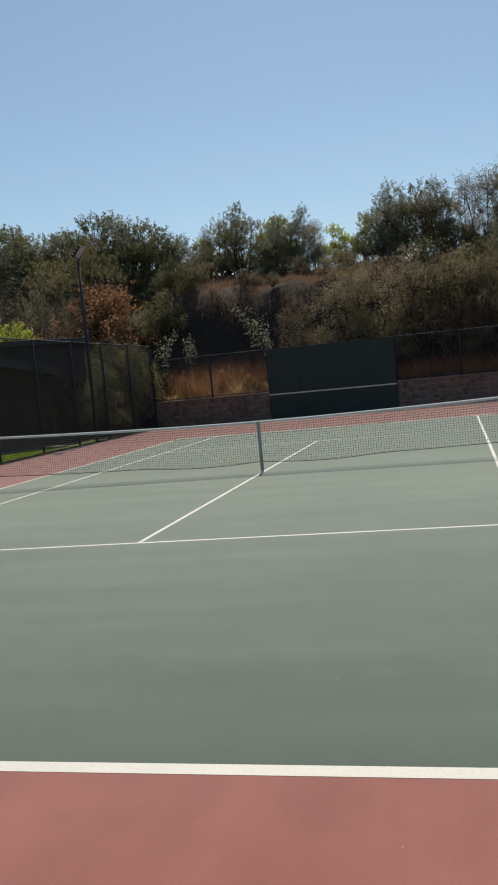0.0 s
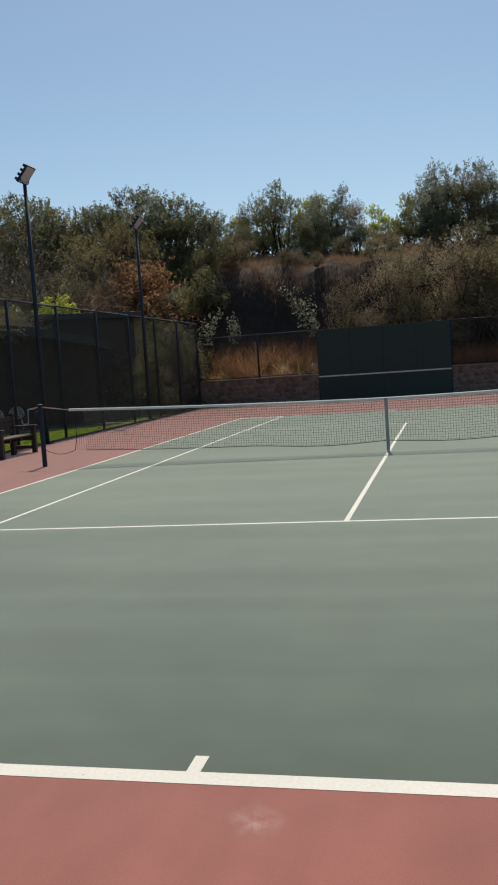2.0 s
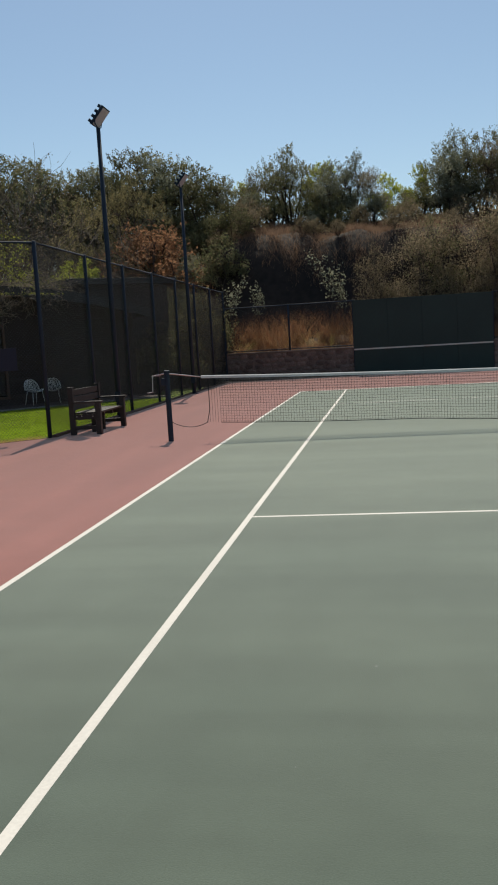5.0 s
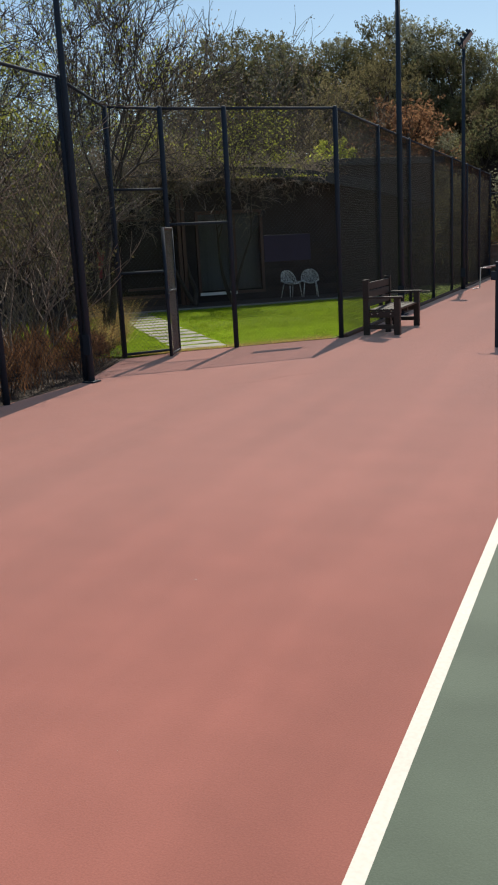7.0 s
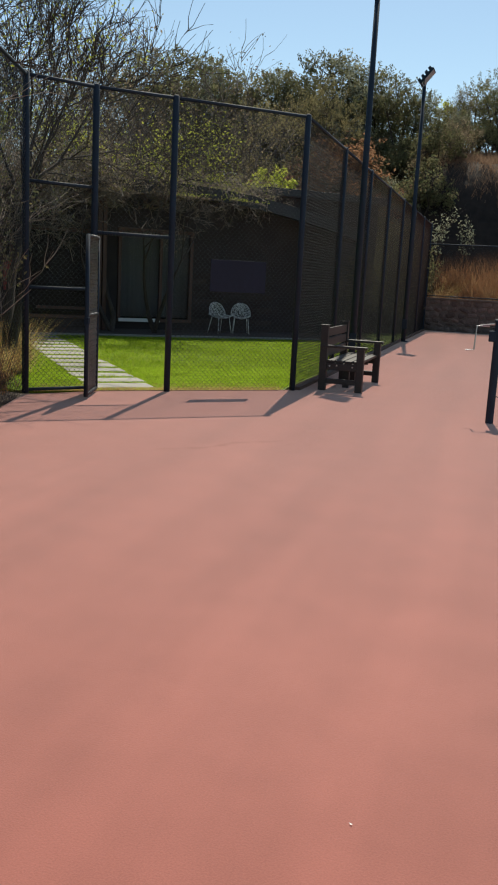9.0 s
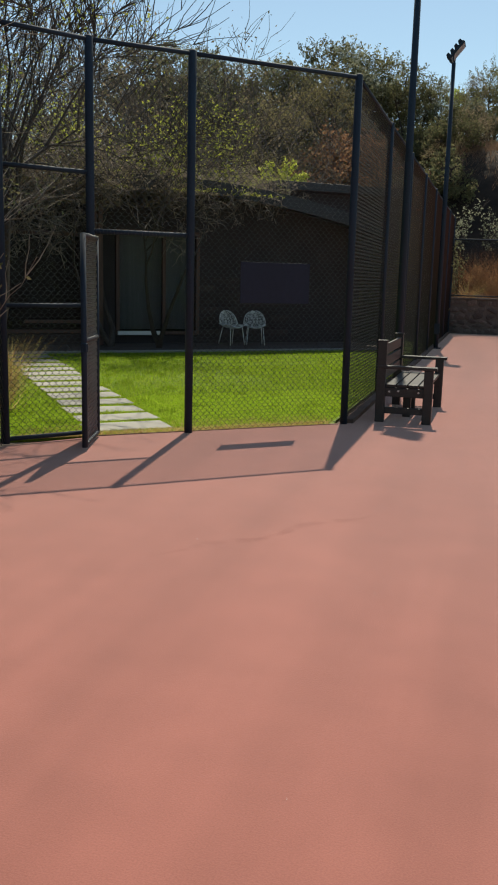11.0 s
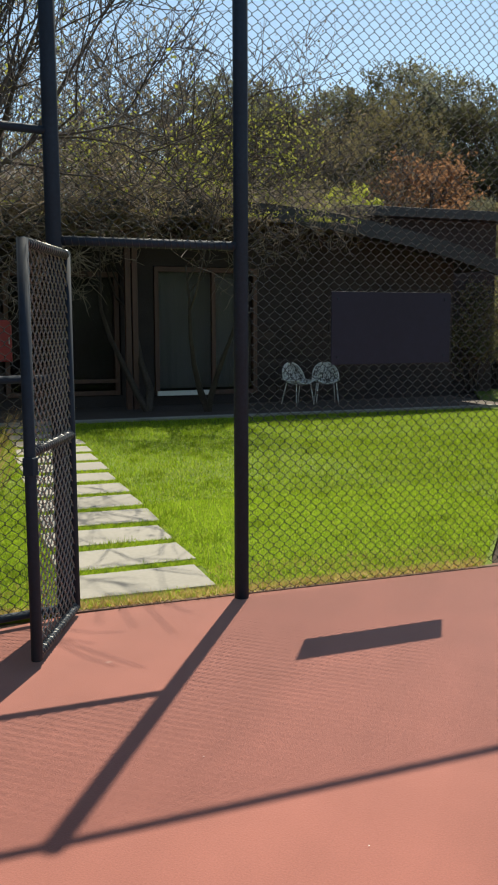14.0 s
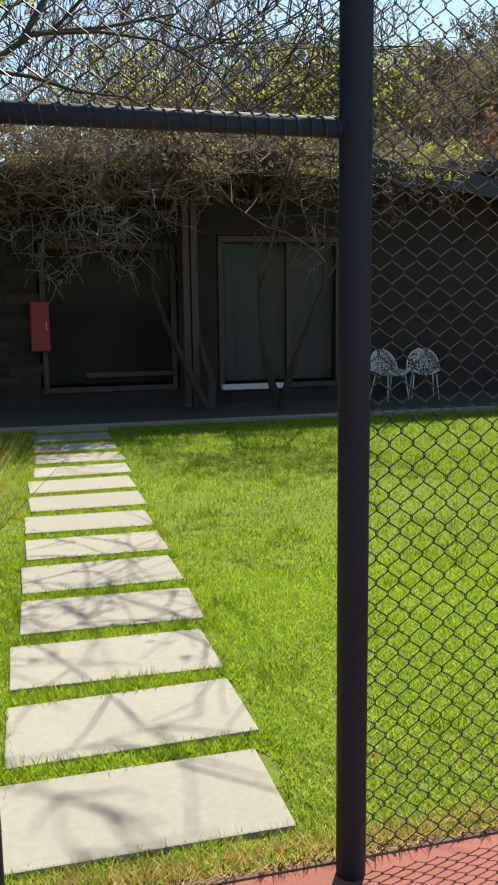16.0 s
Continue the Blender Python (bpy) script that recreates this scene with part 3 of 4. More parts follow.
stone_protos = [stone_proto(i) for i in range(6)]
stone_rng = random.Random(5)
stone_wall(-9.33, -4.16, stone_rng)
stone_wall(1.19, 12.0, stone_rng)
board = thing("practice_board", "tall dark green tennis practice board with white net line", "hitting wall")
bx = [-4.15 + 5.33 * i / 4 for i in range(5)]
for a, b in zip(bx, bx[1:]):
    part("panel", boxed(a + 0.003, b - 0.003, BACK - 0.06, BACK - 0.02, 0.0, 2.95, 0.004), BOARD, board)
part("net_line", boxed(-4.15, 1.18, BACK - 0.066, BACK - 0.061, 1.0, 1.055), LINE, board, "white painted line")
for x in bx:
    part("upright", boxed(x - 0.03, x + 0.03, BACK - 0.02, BACK + 0.02, 0, 2.95), BLACK_STEEL, board)
for feet in ([(-9.33, BACK), (-6.72, BACK), (-4.13, BACK)], [(1.21, BACK), (3.8, BACK), (6.4, BACK), (9.0, BACK), (12, BACK)]):
    ob = fence_run("low black chain-link fence on the stone retaining wall", [(x, y + 0.14) for x, y in feet], 2.95, 1.15)
    for a, b in zip(feet, feet[1:]):
        part("bottom_rail", tubed([(a[0], a[1] + 0.14, 1.2), (b[0], b[1] + 0.14, 1.2)], 0.018, 8), BLACK_STEEL, ob)
tagged(part("corner_post", tubed([(-9.33, BACK - 0.05, 0), (-9.33, BACK - 0.05, 2.98)], 0.045, 12), BLACK_STEEL), "black steel corner post of the back fence", "fence post")


# ---- bench ----
def build_bench():
    ob = thing("bench", "dark brown slatted plank bench with armrests on the court", "bench", m=pose(-8.78, 13.58, 0))
    depth, length = 0.52, 1.5
    for y in (0.0, length):
        s = 0.045
        part("back_leg", boxed(-0.05, 0.05, y - s, y + s, 0, 0.9, 0.006), BENCH, ob)
        part("front_leg", boxed(depth - 0.05, depth + 0.05, y - s, y + s, 0, 0.6, 0.006), BENCH, ob)
        part("armrest", boxed(-0.05, depth + 0.09, y - 0.055, y + 0.055, 0.6, 0.635, 0.006), BENCH, ob)
        part("side_rail", boxed(0.05, depth - 0.05, y - 0.03, y + 0.03, 0.29, 0.39, 0.005), BENCH, ob)
        part("stretcher", boxed(0.05, depth - 0.05, y - 0.03, y + 0.03, 0.1, 0.17, 0.005), BENCH, ob)
        part("cap", boxed(-0.055, 0.055, y - 0.05, y + 0.05, 0.9, 0.915, 0.004), BENCH, ob)
    for i in range(4):
        x = 0.055 + 0.122 * i
        part("seat_slat", boxed(x, x + 0.108, -0.02, length + 0.02, 0.395, 0.43, 0.006), BENCH, ob)
    for i in range(3):
        z = 0.47 + 0.14 * i
        bm = bmesh.new()
        box(bm, 0.0, 0.03, 0.03, length - 0.03, z, z + 0.115, 0.005)
        part("back_slat", bm, BENCH, ob)
    for y in (0.5, 1.0):
        part("support", boxed(0.05, depth - 0.05, y - 0.03, y + 0.03, 0.31, 0.39, 0.004), BENCH, ob)
        part("middle_leg", boxed(0.2, 0.29, y - 0.04, y + 0.04, 0.0, 0.31, 0.004), BENCH, ob)
    for y in (-0.046, length + 0.046):
        for x, z in ((0.1, 0.35), (depth - 0.1, 0.35), (0.2, 0.36)):
            part("bolt", tubed([(x, y, z), (x, y + (0.006 if y > 0 else -0.006), z)], 0.012, 8), CHROME, ob)


build_bench()

# ---- stepping stones ----
step_rng = random.Random(3)
for i in range(14):
    v0 = 16.16 + 0.57 * i + 0.0065 * i * i
    bm = bmesh.new()
    box(bm, -0.44, 0.44, 0, 0.46 + 0.006 * i, -0.03, 0.022, 0.008)
    for vt in bm.verts:
        vt.co.x += 0.012 * noise.noise(vt.co * 3 + Vector((i, 0, 0)))
        vt.co.y += 0.01 * noise.noise(vt.co * 4 + Vector((0, i, 0)))
    ob = part("stepping_stone", bm, SLAB)
    ob.matrix_basis = GARDEN @ pose(-0.82 + step_rng.uniform(-0.025, 0.025) + 0.022 * i, v0, 0, step_rng.uniform(-0.5, 0.5), step_rng.uniform(-0.5, 0.5), step_rng.uniform(-1.2, 1.2))
    tagged(ob, "pale rectangular concrete stepping slab set in the lawn", "paving slab", "garden path slabs")


# ---- house ----
def eave(u):
    return 3.32 - 0.028 * (u - 2.3) ** 2


HOUSE = GARDEN @ Matrix.Translation((0.03, -1.8, -0.14)) @ Matrix.Scale(1.125, 4)


def build_house():
    house = thing("house", "low dark brick garden house with a curved grey roof", "house", m=HOUSE)
    F = 25.6
    # front wall in pieces round its two openings
    for u0, u1, z0, z1 in ((-4.2, -0.76, 0, 2.2), (-0.76, 1.08, 0, 0.36), (-0.76, 1.08, 2.32, 2.98), (1.08, 1.62, 0, 2.98), (1.62, 3.4, 0, 0.33), (1.62, 3.4, 2.42, 3.1), (3.4, 7.2, 0, 2.5)):
        part("wall", boxed(u0, u1, F, F + 0.22, z0, z1), JOINT, house)
    for u0, u1 in ((-4.2, -0.76), (3.4, 7.2)):
        bm = bmesh.new()
        low = 2.2 if u0 < 0 else 2.5
        us = [u0 + (u1 - u0) * i / 10 for i in range(11)]
        rim = [(u, max(low + 0.01, eave(u) - 0.1)) for u in us]
        front = [bm.verts.new((u, F, z)) for u, z in [(u0, low), (u1, low)] + rim[::-1]]
        back = [bm.verts.new((u, F + 0.22, z)) for u, z in [(u0, low), (u1, low)] + rim[::-1]]
        bm.faces.new(front)
        bm.faces.new(back[::-1])
        for i in range(len(front)):
            k = (i + 1) % len(front)
            bm.faces.new((front[i], back[i], back[k], front[k]))
        part("gable", bm, JOINT, house)
    for u0, u1 in ((-4.2, -3.98), (6.98, 7.2)):
        part("side_wall", boxed(u0, u1, F + 0.22, 32.0, 0, 2.3), JOINT, house)
    part("back_wall", boxed(-3.98, 6.98, 31.78, 32.0, 0, 2.3), JOINT, house)
    # curved roof and fascia
    bm = bmesh.new()
    us = [-4.6 + 12.2 * i / 28 for i in range(29)]
    rows = [[bm.verts.new((u, v, eave(u) + dz)) for u in us] for v, dz in ((24.85, -0.1), (24.85, 0.0), (32.3, 0.0), (32.3, -0.1))]
    for a, b in zip(rows, rows[1:] + rows[:1]):
        for i in range(28):
            bm.faces.new((a[i], a[i + 1], b[i + 1], b[i]))
    bm.faces.new([r[0] for r in rows])
    bm.faces.new([r[-1] for r in rows])
    part("roof", bm, ROOF, house, "curved grey sheet roof")
    bm = bmesh.new()
    rows = [[bm.verts.new((u, v, eave(u) + dz)) for u in us] for v, dz in ((24.78, -0.2), (24.78, 0.06), (24.845, 0.06), (24.845, -0.2))]
    for a, b in zip(rows, rows[1:] + rows[:1]):
        for i in range(28):
            bm.faces.new((a[i], a[i + 1], b[i + 1], b[i]))
    part("fascia", bm, ROOF, house, "grey curved fascia board")
    for u in (1.07, 1.18):
        part("timber_post", boxed(u, u + 0.085, 25.15, 25.24, 0.05, eave(u) - 0.1, 0.006), TIMBER, house, "brown timber veranda post")
    # openings
    for name, u0, u1, z0, z1 in (("window", -0.72, 1.05, 0.37, 2.31), ("window", 1.63, 3.39, 0.34, 2.41)):
        win = part(name, box(box(box(boxed(u0, u0 + 0.07, F - 0.03, F + 0.1, z0, z1, 0.004), u1 - 0.07, u1, F - 0.03, F + 0.1, z0, z1, 0.004), u0 + 0.07, u1 - 0.07, F - 0.03, F + 0.1, z1 - 0.08, z1, 0.004), u0 + 0.07, u1 - 0.07, F - 0.03, F + 0.1, z0, z0 + 0.07, 0.004), TIMBER, house, "brown timber window frame")
        part("pane", boxed(u0 + 0.07, u1 - 0.07, F + 0.03, F + 0.036, z0 + 0.07, z1 - 0.08), PANE, win)
        # left window: a dark sheet paints the unlit room; right: a grey blind
        part("blind", boxed(u0 + 0.02, u1 - 0.02, F + 0.2, F + 0.215, z0 + 0.1, z1), CURTAIN if u0 > 1 else UNLIT_ROOM, win, "drawn grey blind, dark if standing in for an unlit room")
        part("sill", boxed(u0 + (0.55 if u0 < 0 else 0.02), (u1 - 0.02) if u0 < 0 else u0 + 0.98, F - 0.1, F - 0.03, z0 + (0.2 if u0 < 0 else 0.0), z0 + (0.26 if u0 < 0 else 0.075), 0.004), TIMBER if u0 < 0 else WHITE, win, "brown timber rail" if u0 < 0 else "white painted sill")
    part("mullion", boxed(2.6, 2.66, F - 0.02, F + 0.08, 0.41, 2.33), TIMBER, house)
    # added dark sheet closes the view, in place of a shaded interior
    part("unlit_backing", boxed(-0.9, 3.6, F + 0.6, F + 0.65, 0, 2.9), UNLIT_ROOM, house)
    # bricks near the garden door
    bw, bh = 0.215, 0.066
    for u0, u1, z0, z1 in ((-1.9, -0.76, 0.0, 2.2), (3.42, 5.4, 0.3, 1.6)):
        for j in range(int((z1 - z0) / 0.152)):
            u = u0 + (0.11 if j % 2 else 0.0)
            while u + bw < u1:
                b = new("brick", brick_mesh)
                b.parent = house
                b.matrix_basis = Matrix.Translation((u + bw / 2, F - 0.002, z0 + 0.152 * j + 0.076)) @ Matrix.Diagonal((0.42, 0.02, 0.14, 1))
                u += 0.43
    return house


def make_brick():
    bm = boxed(-0.5, 0.5, -0.5, 0.5, -0.5, 0.5)
    bmesh.ops.bevel(bm, geom=list(bm.edges), offset=0.04, segments=1, affect="EDGES")
    me = bpy.data.meshes.new("brick")
    bm.to_mesh(me)
    bm.free()
    me.materials.append(BRICK)
    return me


brick_mesh = make_brick()
build_house()

# pale strip paints in the sunlit patio rim; the paving behind is darker
edging = tagged(part("patio_edging", boxed(-4.8, 8.2, 24.97, 25.07, -0.03, 0.055, 0.01), SLAB), "pale edging between lawn and patio, coloured for its sunlit edge", "edging", kind="structure")
edging.matrix_basis = GARDEN
patio = tagged(part("patio", boxed(-4.8, 8.2, 25.075, 27.2, -0.03, 0.05, 0.01), PATIO), "dark brown paved patio in front of the house", "patio", kind="structure")
patio.matrix_basis = GARDEN

wing = thing("house_wing", "flat-roofed dark brick wing of the garden house", "house", m=HOUSE)
for u0, u1, v0, v1 in ((7.22, 9.0, 26.9, 27.12), (8.78, 9.0, 27.12, 33.0), (5.4, 8.78, 32.78, 33.0)):
    part("wall", boxed(u0, u1, v0, v1, 0, 3.5), JOINT, wing)
part("upper_wall", boxed(5.6, 7.22, 26.9, 27.12, 2.7, 3.5), JOINT, wing)
part("roof", boxed(5.6, 9.2, 26.6, 33.2, 3.5, 3.68, 0.01), ROOF, wing, "flat grey roof slab")

redbox = thing("fire_hose_box", "small red metal box fixed beside the window frame", "box", m=HOUSE)
part("body", boxed(-0.86, -0.62, 25.44, 25.59, 0.93, 1.56, 0.012), REDBOX, redbox)
part("door", boxed(-0.845, -0.635, 25.425, 25.44, 0.95, 1.54, 0.004), REDBOX, redbox)
part("handle", boxed(-0.67, -0.655, 25.41, 25.425, 1.2, 1.3, 0.003), CHROME, redbox)


# ---- garden chairs ----
def build_chair():
    """A shell of woven-looking white metal on four thin legs."""
    ob = thing("garden_chair", "white openwork metal garden chair with rounded back", "chair", "garden chairs")
    rng = random.Random(11)
    bm = bmesh.new()
    nu, nv = 12, 11

    def shell(a, b):
        """a: -1..1 across, b: 0 front of the seat .. 1 top of the back."""
        w = 0.25 * math.sqrt(max(0.02, 1 - (max(0.0, b - 0.45) / 0.56) ** 2.2)) * (0.86 + 0.14 * min(1, b / 0.3))
        if b < 0.45:
            y, z = -0.24 + 0.42 * b / 0.45, 0.45 - 0.03 * math.sin(b / 0.45 * math.pi)
        else:
            t = (b - 0.45) / 0.55
            y, z = 0.18 + 0.13 * t, 0.45 + 0.40 * t
        lift = 0.09 * a * a * (1 if b < 0.45 else 1 - 0.7 * (b - 0.45) / 0.55)
        return Vector((a * w, y - (0.07 * a * a if b > 0.45 else 0.0), z + lift))

    grid = []
    for j in range(nv + 1):
        row = []
        for i in range(nu + 1):
            edge = i in (0, nu) or j in (0, nv)
            a = -1 + 2 * (i + (0 if edge else rng.uniform(-0.35, 0.35)) + (0.5 if j % 2 and not edge else 0)) / nu
            b = (j + (0 if edge else rng.uniform(-0.3, 0.3))) / nv
            row.append(bm.verts.new(shell(max(-1, min(1, a)), b)))
        grid.append(row)
    for j in range(nv):
        for i in range(nu):
            q = (grid[j][i], grid[j][i + 1], grid[j + 1][i + 1], grid[j + 1][i])
            if rng.random() < 0.45:
                bm.faces.new((q[0], q[1], q[2]))
                bm.faces.new((q[0], q[2], q[3]))
            else:
                bm.faces.new(q)
    bmesh.ops.recalc_face_normals(bm, faces=bm.faces)
    bmesh.ops.wireframe(bm, faces=list(bm.faces), thickness=0.013, use_boundary=True, use_even_offset=True, use_replace=True)
    part("shell", bm, WHITE, ob, smooth=True)
    rim = [shell(-1, j / 14) for j in range(15)] + [shell(-1 + 2 * i / 8, 1) for i in range(1, 8)] + [shell(1, 1 - j / 14) for j in range(15)] + [shell(1 - 2 * i / 8, 0) for i in range(1, 9)]
    part("rim", tubed(rim, 0.012, 6), WHITE, ob, smooth=True)
    for x in (-1, 1):
        part("leg", tubed([(x * 0.17, -0.17, 0.45), (x * 0.21, -0.22, 0)], 0.010, 8), WHITE, ob, smooth=True)
        part("leg", tubed([(x * 0.16, 0.14, 0.45), (x * 0.2, 0.24, 0)], 0.010, 8), WHITE, ob, smooth=True)
    return ob


chair = build_chair()
chair.matrix_basis = GARDEN @ pose(4.42, 26.35, 0.05, 0, 0, 16) @ Matrix.Diagonal((1.0, 1.0, 0.88, 1))
copy_thing(chair, GARDEN @ pose(5.0, 26.35, 0.05, 0, 0, -18))


# ---- plants ----
def grow(rng, base, way, length, radius, depth, lines, radii, tips, spread=0.7, lift=0.25, kids=(3, 5), wiggle=0.18, first=0.3, twig=0.006, low=0.0):
    """A branch and its side branches, as polylines with radii; tips: places for leaves."""
    n = 5 if depth > 0 else 3
    pts, rad = [base.copy()], [radius]
    d = way.normalized()
    for i in range(n):
        d = (d + Vector((rng.gauss(0, wiggle), rng.gauss(0, wiggle), rng.gauss(0, wiggle) + lift * 0.15))).normalized()
        if pts[-1].z < low and pts[-1].z > 0.8:
            d = Vector((d.x * 0.7, d.y * 0.7, abs(d.z) + 0.25)).normalized()
        pts.append(pts[-1] + d * length / n)
        rad.append(max(twig * 0.5, radius * (1 - 0.8 * (i + 1) / n)))
    lines.append(pts)
    radii.append(rad)
    if depth <= 0:
        tips.extend(pts[1:])
        return
    for _ in range(rng.randint(*kids)):
        t = rng.uniform(first, 1.0) * n
        i = min(n - 1, int(t))
        p = pts[i].lerp(pts[i + 1], t - i)
        axis = Vector((rng.gauss(0, 1), rng.gauss(0, 1), rng.gauss(0, 0.6)))
        side = (axis - d * axis.dot(d)).normalized()
        kid = (d * (1 - spread * 0.5) + side * spread + Vector((0, 0, lift))).normalized()
        grow(rng, p, kid, length * rng.uniform(0.5, 0.75), max(twig, rad[i] * rng.uniform(0.5, 0.7)), depth - 1, lines, radii, tips, spread, lift, kids, wiggle, first, twig, low)


def plant(name, label, category, seed, height, stems, depth, leaf, leaf_size, leaves, places, spread=0.7, lift=0.25, kids=(3, 5), trunk=0.09, scatter=0.22, wood=None, group="", lean=0.35, wiggle=0.18, first=0.3, aspect=0.5, ground=None, twig=0.006, low=0.0):
    """One plant of a kind with trunk and crown, and its copies at the places (x, y, scale, turn)."""
    rng, nrng = random.Random(seed), np.random.default_rng(seed)
    lines, radii, tips = [], [], []
    for _ in range(stems):
        way = Vector((rng.gauss(0, lean), rng.gauss(0, lean), 1))
        base = Vector((rng.gauss(0, 0.08), rng.gauss(0, 0.08), -0.15)) * (1 if stems > 1 else 0.5)
        grow(rng, base, way, height * rng.uniform(0.5, 0.62), trunk * rng.uniform(0.7, 1.1), depth, lines, radii, tips, spread, lift, kids, wiggle, first, twig, low)
    ob = thing(name, label, category, group)
    v, f = strand_mesh(lines, radii, 4 if trunk > 0.05 else 3)
    link_mesh("trunk" if stems == 1 else "stem", v, f, wood or BARK, ob, smooth=True)
    if leaves:
        t = np.array([tuple(p) for p in tips])
        t = t[t[:, 2] > low + 0.3] if low else t
        near = (np.linalg.norm(t[:, None] - t[None], axis=2) < 0.13 * height).sum(1)
        t = t[near >= np.quantile(near, 0.22)]
        c = t[nrng.integers(0, len(t), leaves)] + np.clip(nrng.normal(0, scatter, (leaves, 3)), -1.3 * scatter, 1.3 * scatter)
        c[:, 2] = np.maximum(c[:, 2], 0.05)
        v, f = leaf_mesh(c, leaf_size, nrng, aspect)
        link_mesh("crown" if stems == 1 else "foliage", v, f, leaf, ob)
    def wide(k, n):
        return 0.85 + 0.45 * (k % n) / n if ground is None else 1.0

    for i, (x, y, s, turn) in enumerate(places):
        m = Matrix.Translation((x, y, (ground or hill)(x, y))) @ Matrix.Rotation(radians(turn), 4, "Z") @ Matrix.Diagonal((s * wide(i * 53, 11), s * wide(i * 29, 7), s * (0.95 + 0.14 * ((i * 37) % 10) / 10), 1))
        if i == 0:
            ob.matrix_basis = m
        else:
            copy_thing(ob, m)
    return ob


def level(x, y):
    return 0.0


# ridge above the cut bank: the line of the tree tops, x to height
TOPS = ((-36, 13.5), (-27, 13.0), (-22, 12.0), (-20.6, 11.2), (-19, 11.6), (-16.8, 12.3), (-15.6, 12.4), (-14.3, 12.0), (-13, 11.4), (-12, 10.9), (-10.4, 10.1), (-8.8, 11.0), (-7.7, 11.6), (-6.4, 10.8), (-4.3, 11.1), (-3.3, 10.5), (-2.2, 9.5), (-0.9, 10.2), (0.9, 11.7), (2.7, 11.3), (4.8, 12.0), (9, 12.6), (20, 13))


def crown(rng, height, width, lobes, clumps, per, spray, skirt):
    """Leaf places and twigs of a loose crown: uneven lobes, each a shell of upward sprays."""
    nrng = np.random.default_rng(rng.randrange(10000))
    lines, radii, leaves = [], [], []
    for k in range(lobes):
        out = math.sqrt((k + 0.3) / lobes) * rng.uniform(0.7, 1.05)
        ang = k * 2.4 + rng.uniform(-0.6, 0.6)
        r = width * rng.uniform(0.15, 0.25)
        top = height * (1 - 0.5 * out ** 2.2) * (1.0 if k == 0 else rng.uniform(0.78, 1.0))
        z = max(skirt * height + 0.5 * r, (top - 0.9 * r) * (1.0 if k % 2 == 0 else rng.uniform(0.3, 0.75)))
        c = np.array((math.cos(ang) * out * width * 0.42, math.sin(ang) * out * width * 0.42, z))
        foot = Vector((rng.gauss(0, 0.05) * width, rng.gauss(0, 0.05) * width, -0.2))
        mid = foot.lerp(Vector(c), 0.55) + Vector((rng.gauss(0, 0.06), rng.gauss(0, 0.06), 0.05)) * width
        lines.append([foot, mid, Vector(c)])
        radii.append([0.016 * width, 0.011 * width, 0.005 * width])
        d = nrng.normal(size=(clumps, 3))
        d /= np.linalg.norm(d, axis=1, keepdims=True)
        d[:, 2] = np.where(d[:, 2] < -0.45, -d[:, 2], d[:, 2])
        p = c + d * r * nrng.uniform(0.45, 1.08, (clumps, 1)) * (1, 1, 0.9)
        way = 0.6 * d + (0, 0, 0.75) + nrng.normal(0, 0.35, (clumps, 3))
        way /= np.linalg.norm(way, axis=1, keepdims=True)
        way *= spray * nrng.uniform(0.45, 1.6, (clumps, 1))
        t = nrng.uniform(0, 1, (clumps, per, 1)) ** 0.8
        q = p[:, None] + way[:, None] * t + nrng.normal(0, 0.2, (clumps, per, 3)) * spray * (1.15 - 0.6 * t)
        leaves.append(q.reshape(-1, 3))
        for i in range(0, clumps, 3):
            lines.append([Vector(c), Vector(p[i]), Vector(p[i] + way[i] * 1.1)])
            radii.append([0.010, 0.007, 0.003])
    q = np.concatenate(leaves)
    q[:, 2] = np.maximum(q[:, 2], 0.04)
    return lines, radii, q


def crowned(name, label, category, seed, height, width, lobes, clumps, per, leaf, size, places, spray=0.3, skirt=0.06, aspect=0.5, group="", wood=None):
    """A leafy tree or bush, and its copies at the places (x, y, height, turn)."""
    rng = random.Random(seed)
    lines, radii, q = crown(rng, height, width, lobes, clumps, per, spray, skirt)
    tall = float(q[:, 2].max()) * 0.97
    ob = thing(name, label, category, group)
    v, f = strand_mesh(lines, radii, 3)
    link_mesh("trunk" if category == "tree" else "stem", v, f, wood or BARK, ob, smooth=True)
    v, f = leaf_mesh(q, size, np.random.default_rng(seed), aspect)
    link_mesh("crown" if category == "tree" else "foliage", v, f, leaf, ob)
    poses = []
    for i, (x, y, h, turn) in enumerate(places):
        k = h / tall
        m = Matrix.Translation((x, y, hill(x, y))) @ Matrix.Rotation(radians(turn), 4, "Z") @ Matrix.Diagonal((k * (0.85 + 0.4 * ((i * 53) % 11) / 11), k * (0.85 + 0.4 * ((i * 29) % 7) / 7), k, 1))
        poses.append(m)
    for m in poses[1:]:
        copy_thing(ob, m)
    ob.matrix_basis = poses[0]
    return ob


def ridge(xs, y, seed, share=1.0):
    """Places along the ridge whose heights reach the line of the tree tops."""
    r = random.Random(seed)
    out = []
    for x in xs:
        yy = y + r.uniform(-0.7, 0.7) + min(6.0, max(0.0, -17 - x) * 0.35)
        want = np.interp(x, [p[0] for p in TOPS], [p[1] for p in TOPS])
        want = 1.6 + (want - 1.6) * (yy + 3.3) / 48.3
        out.append((x, yy, max(1.0, (float(want) - hill(x, yy)) * share * r.uniform(0.92, 1.04)), r.uniform(0, 360)))
    return out


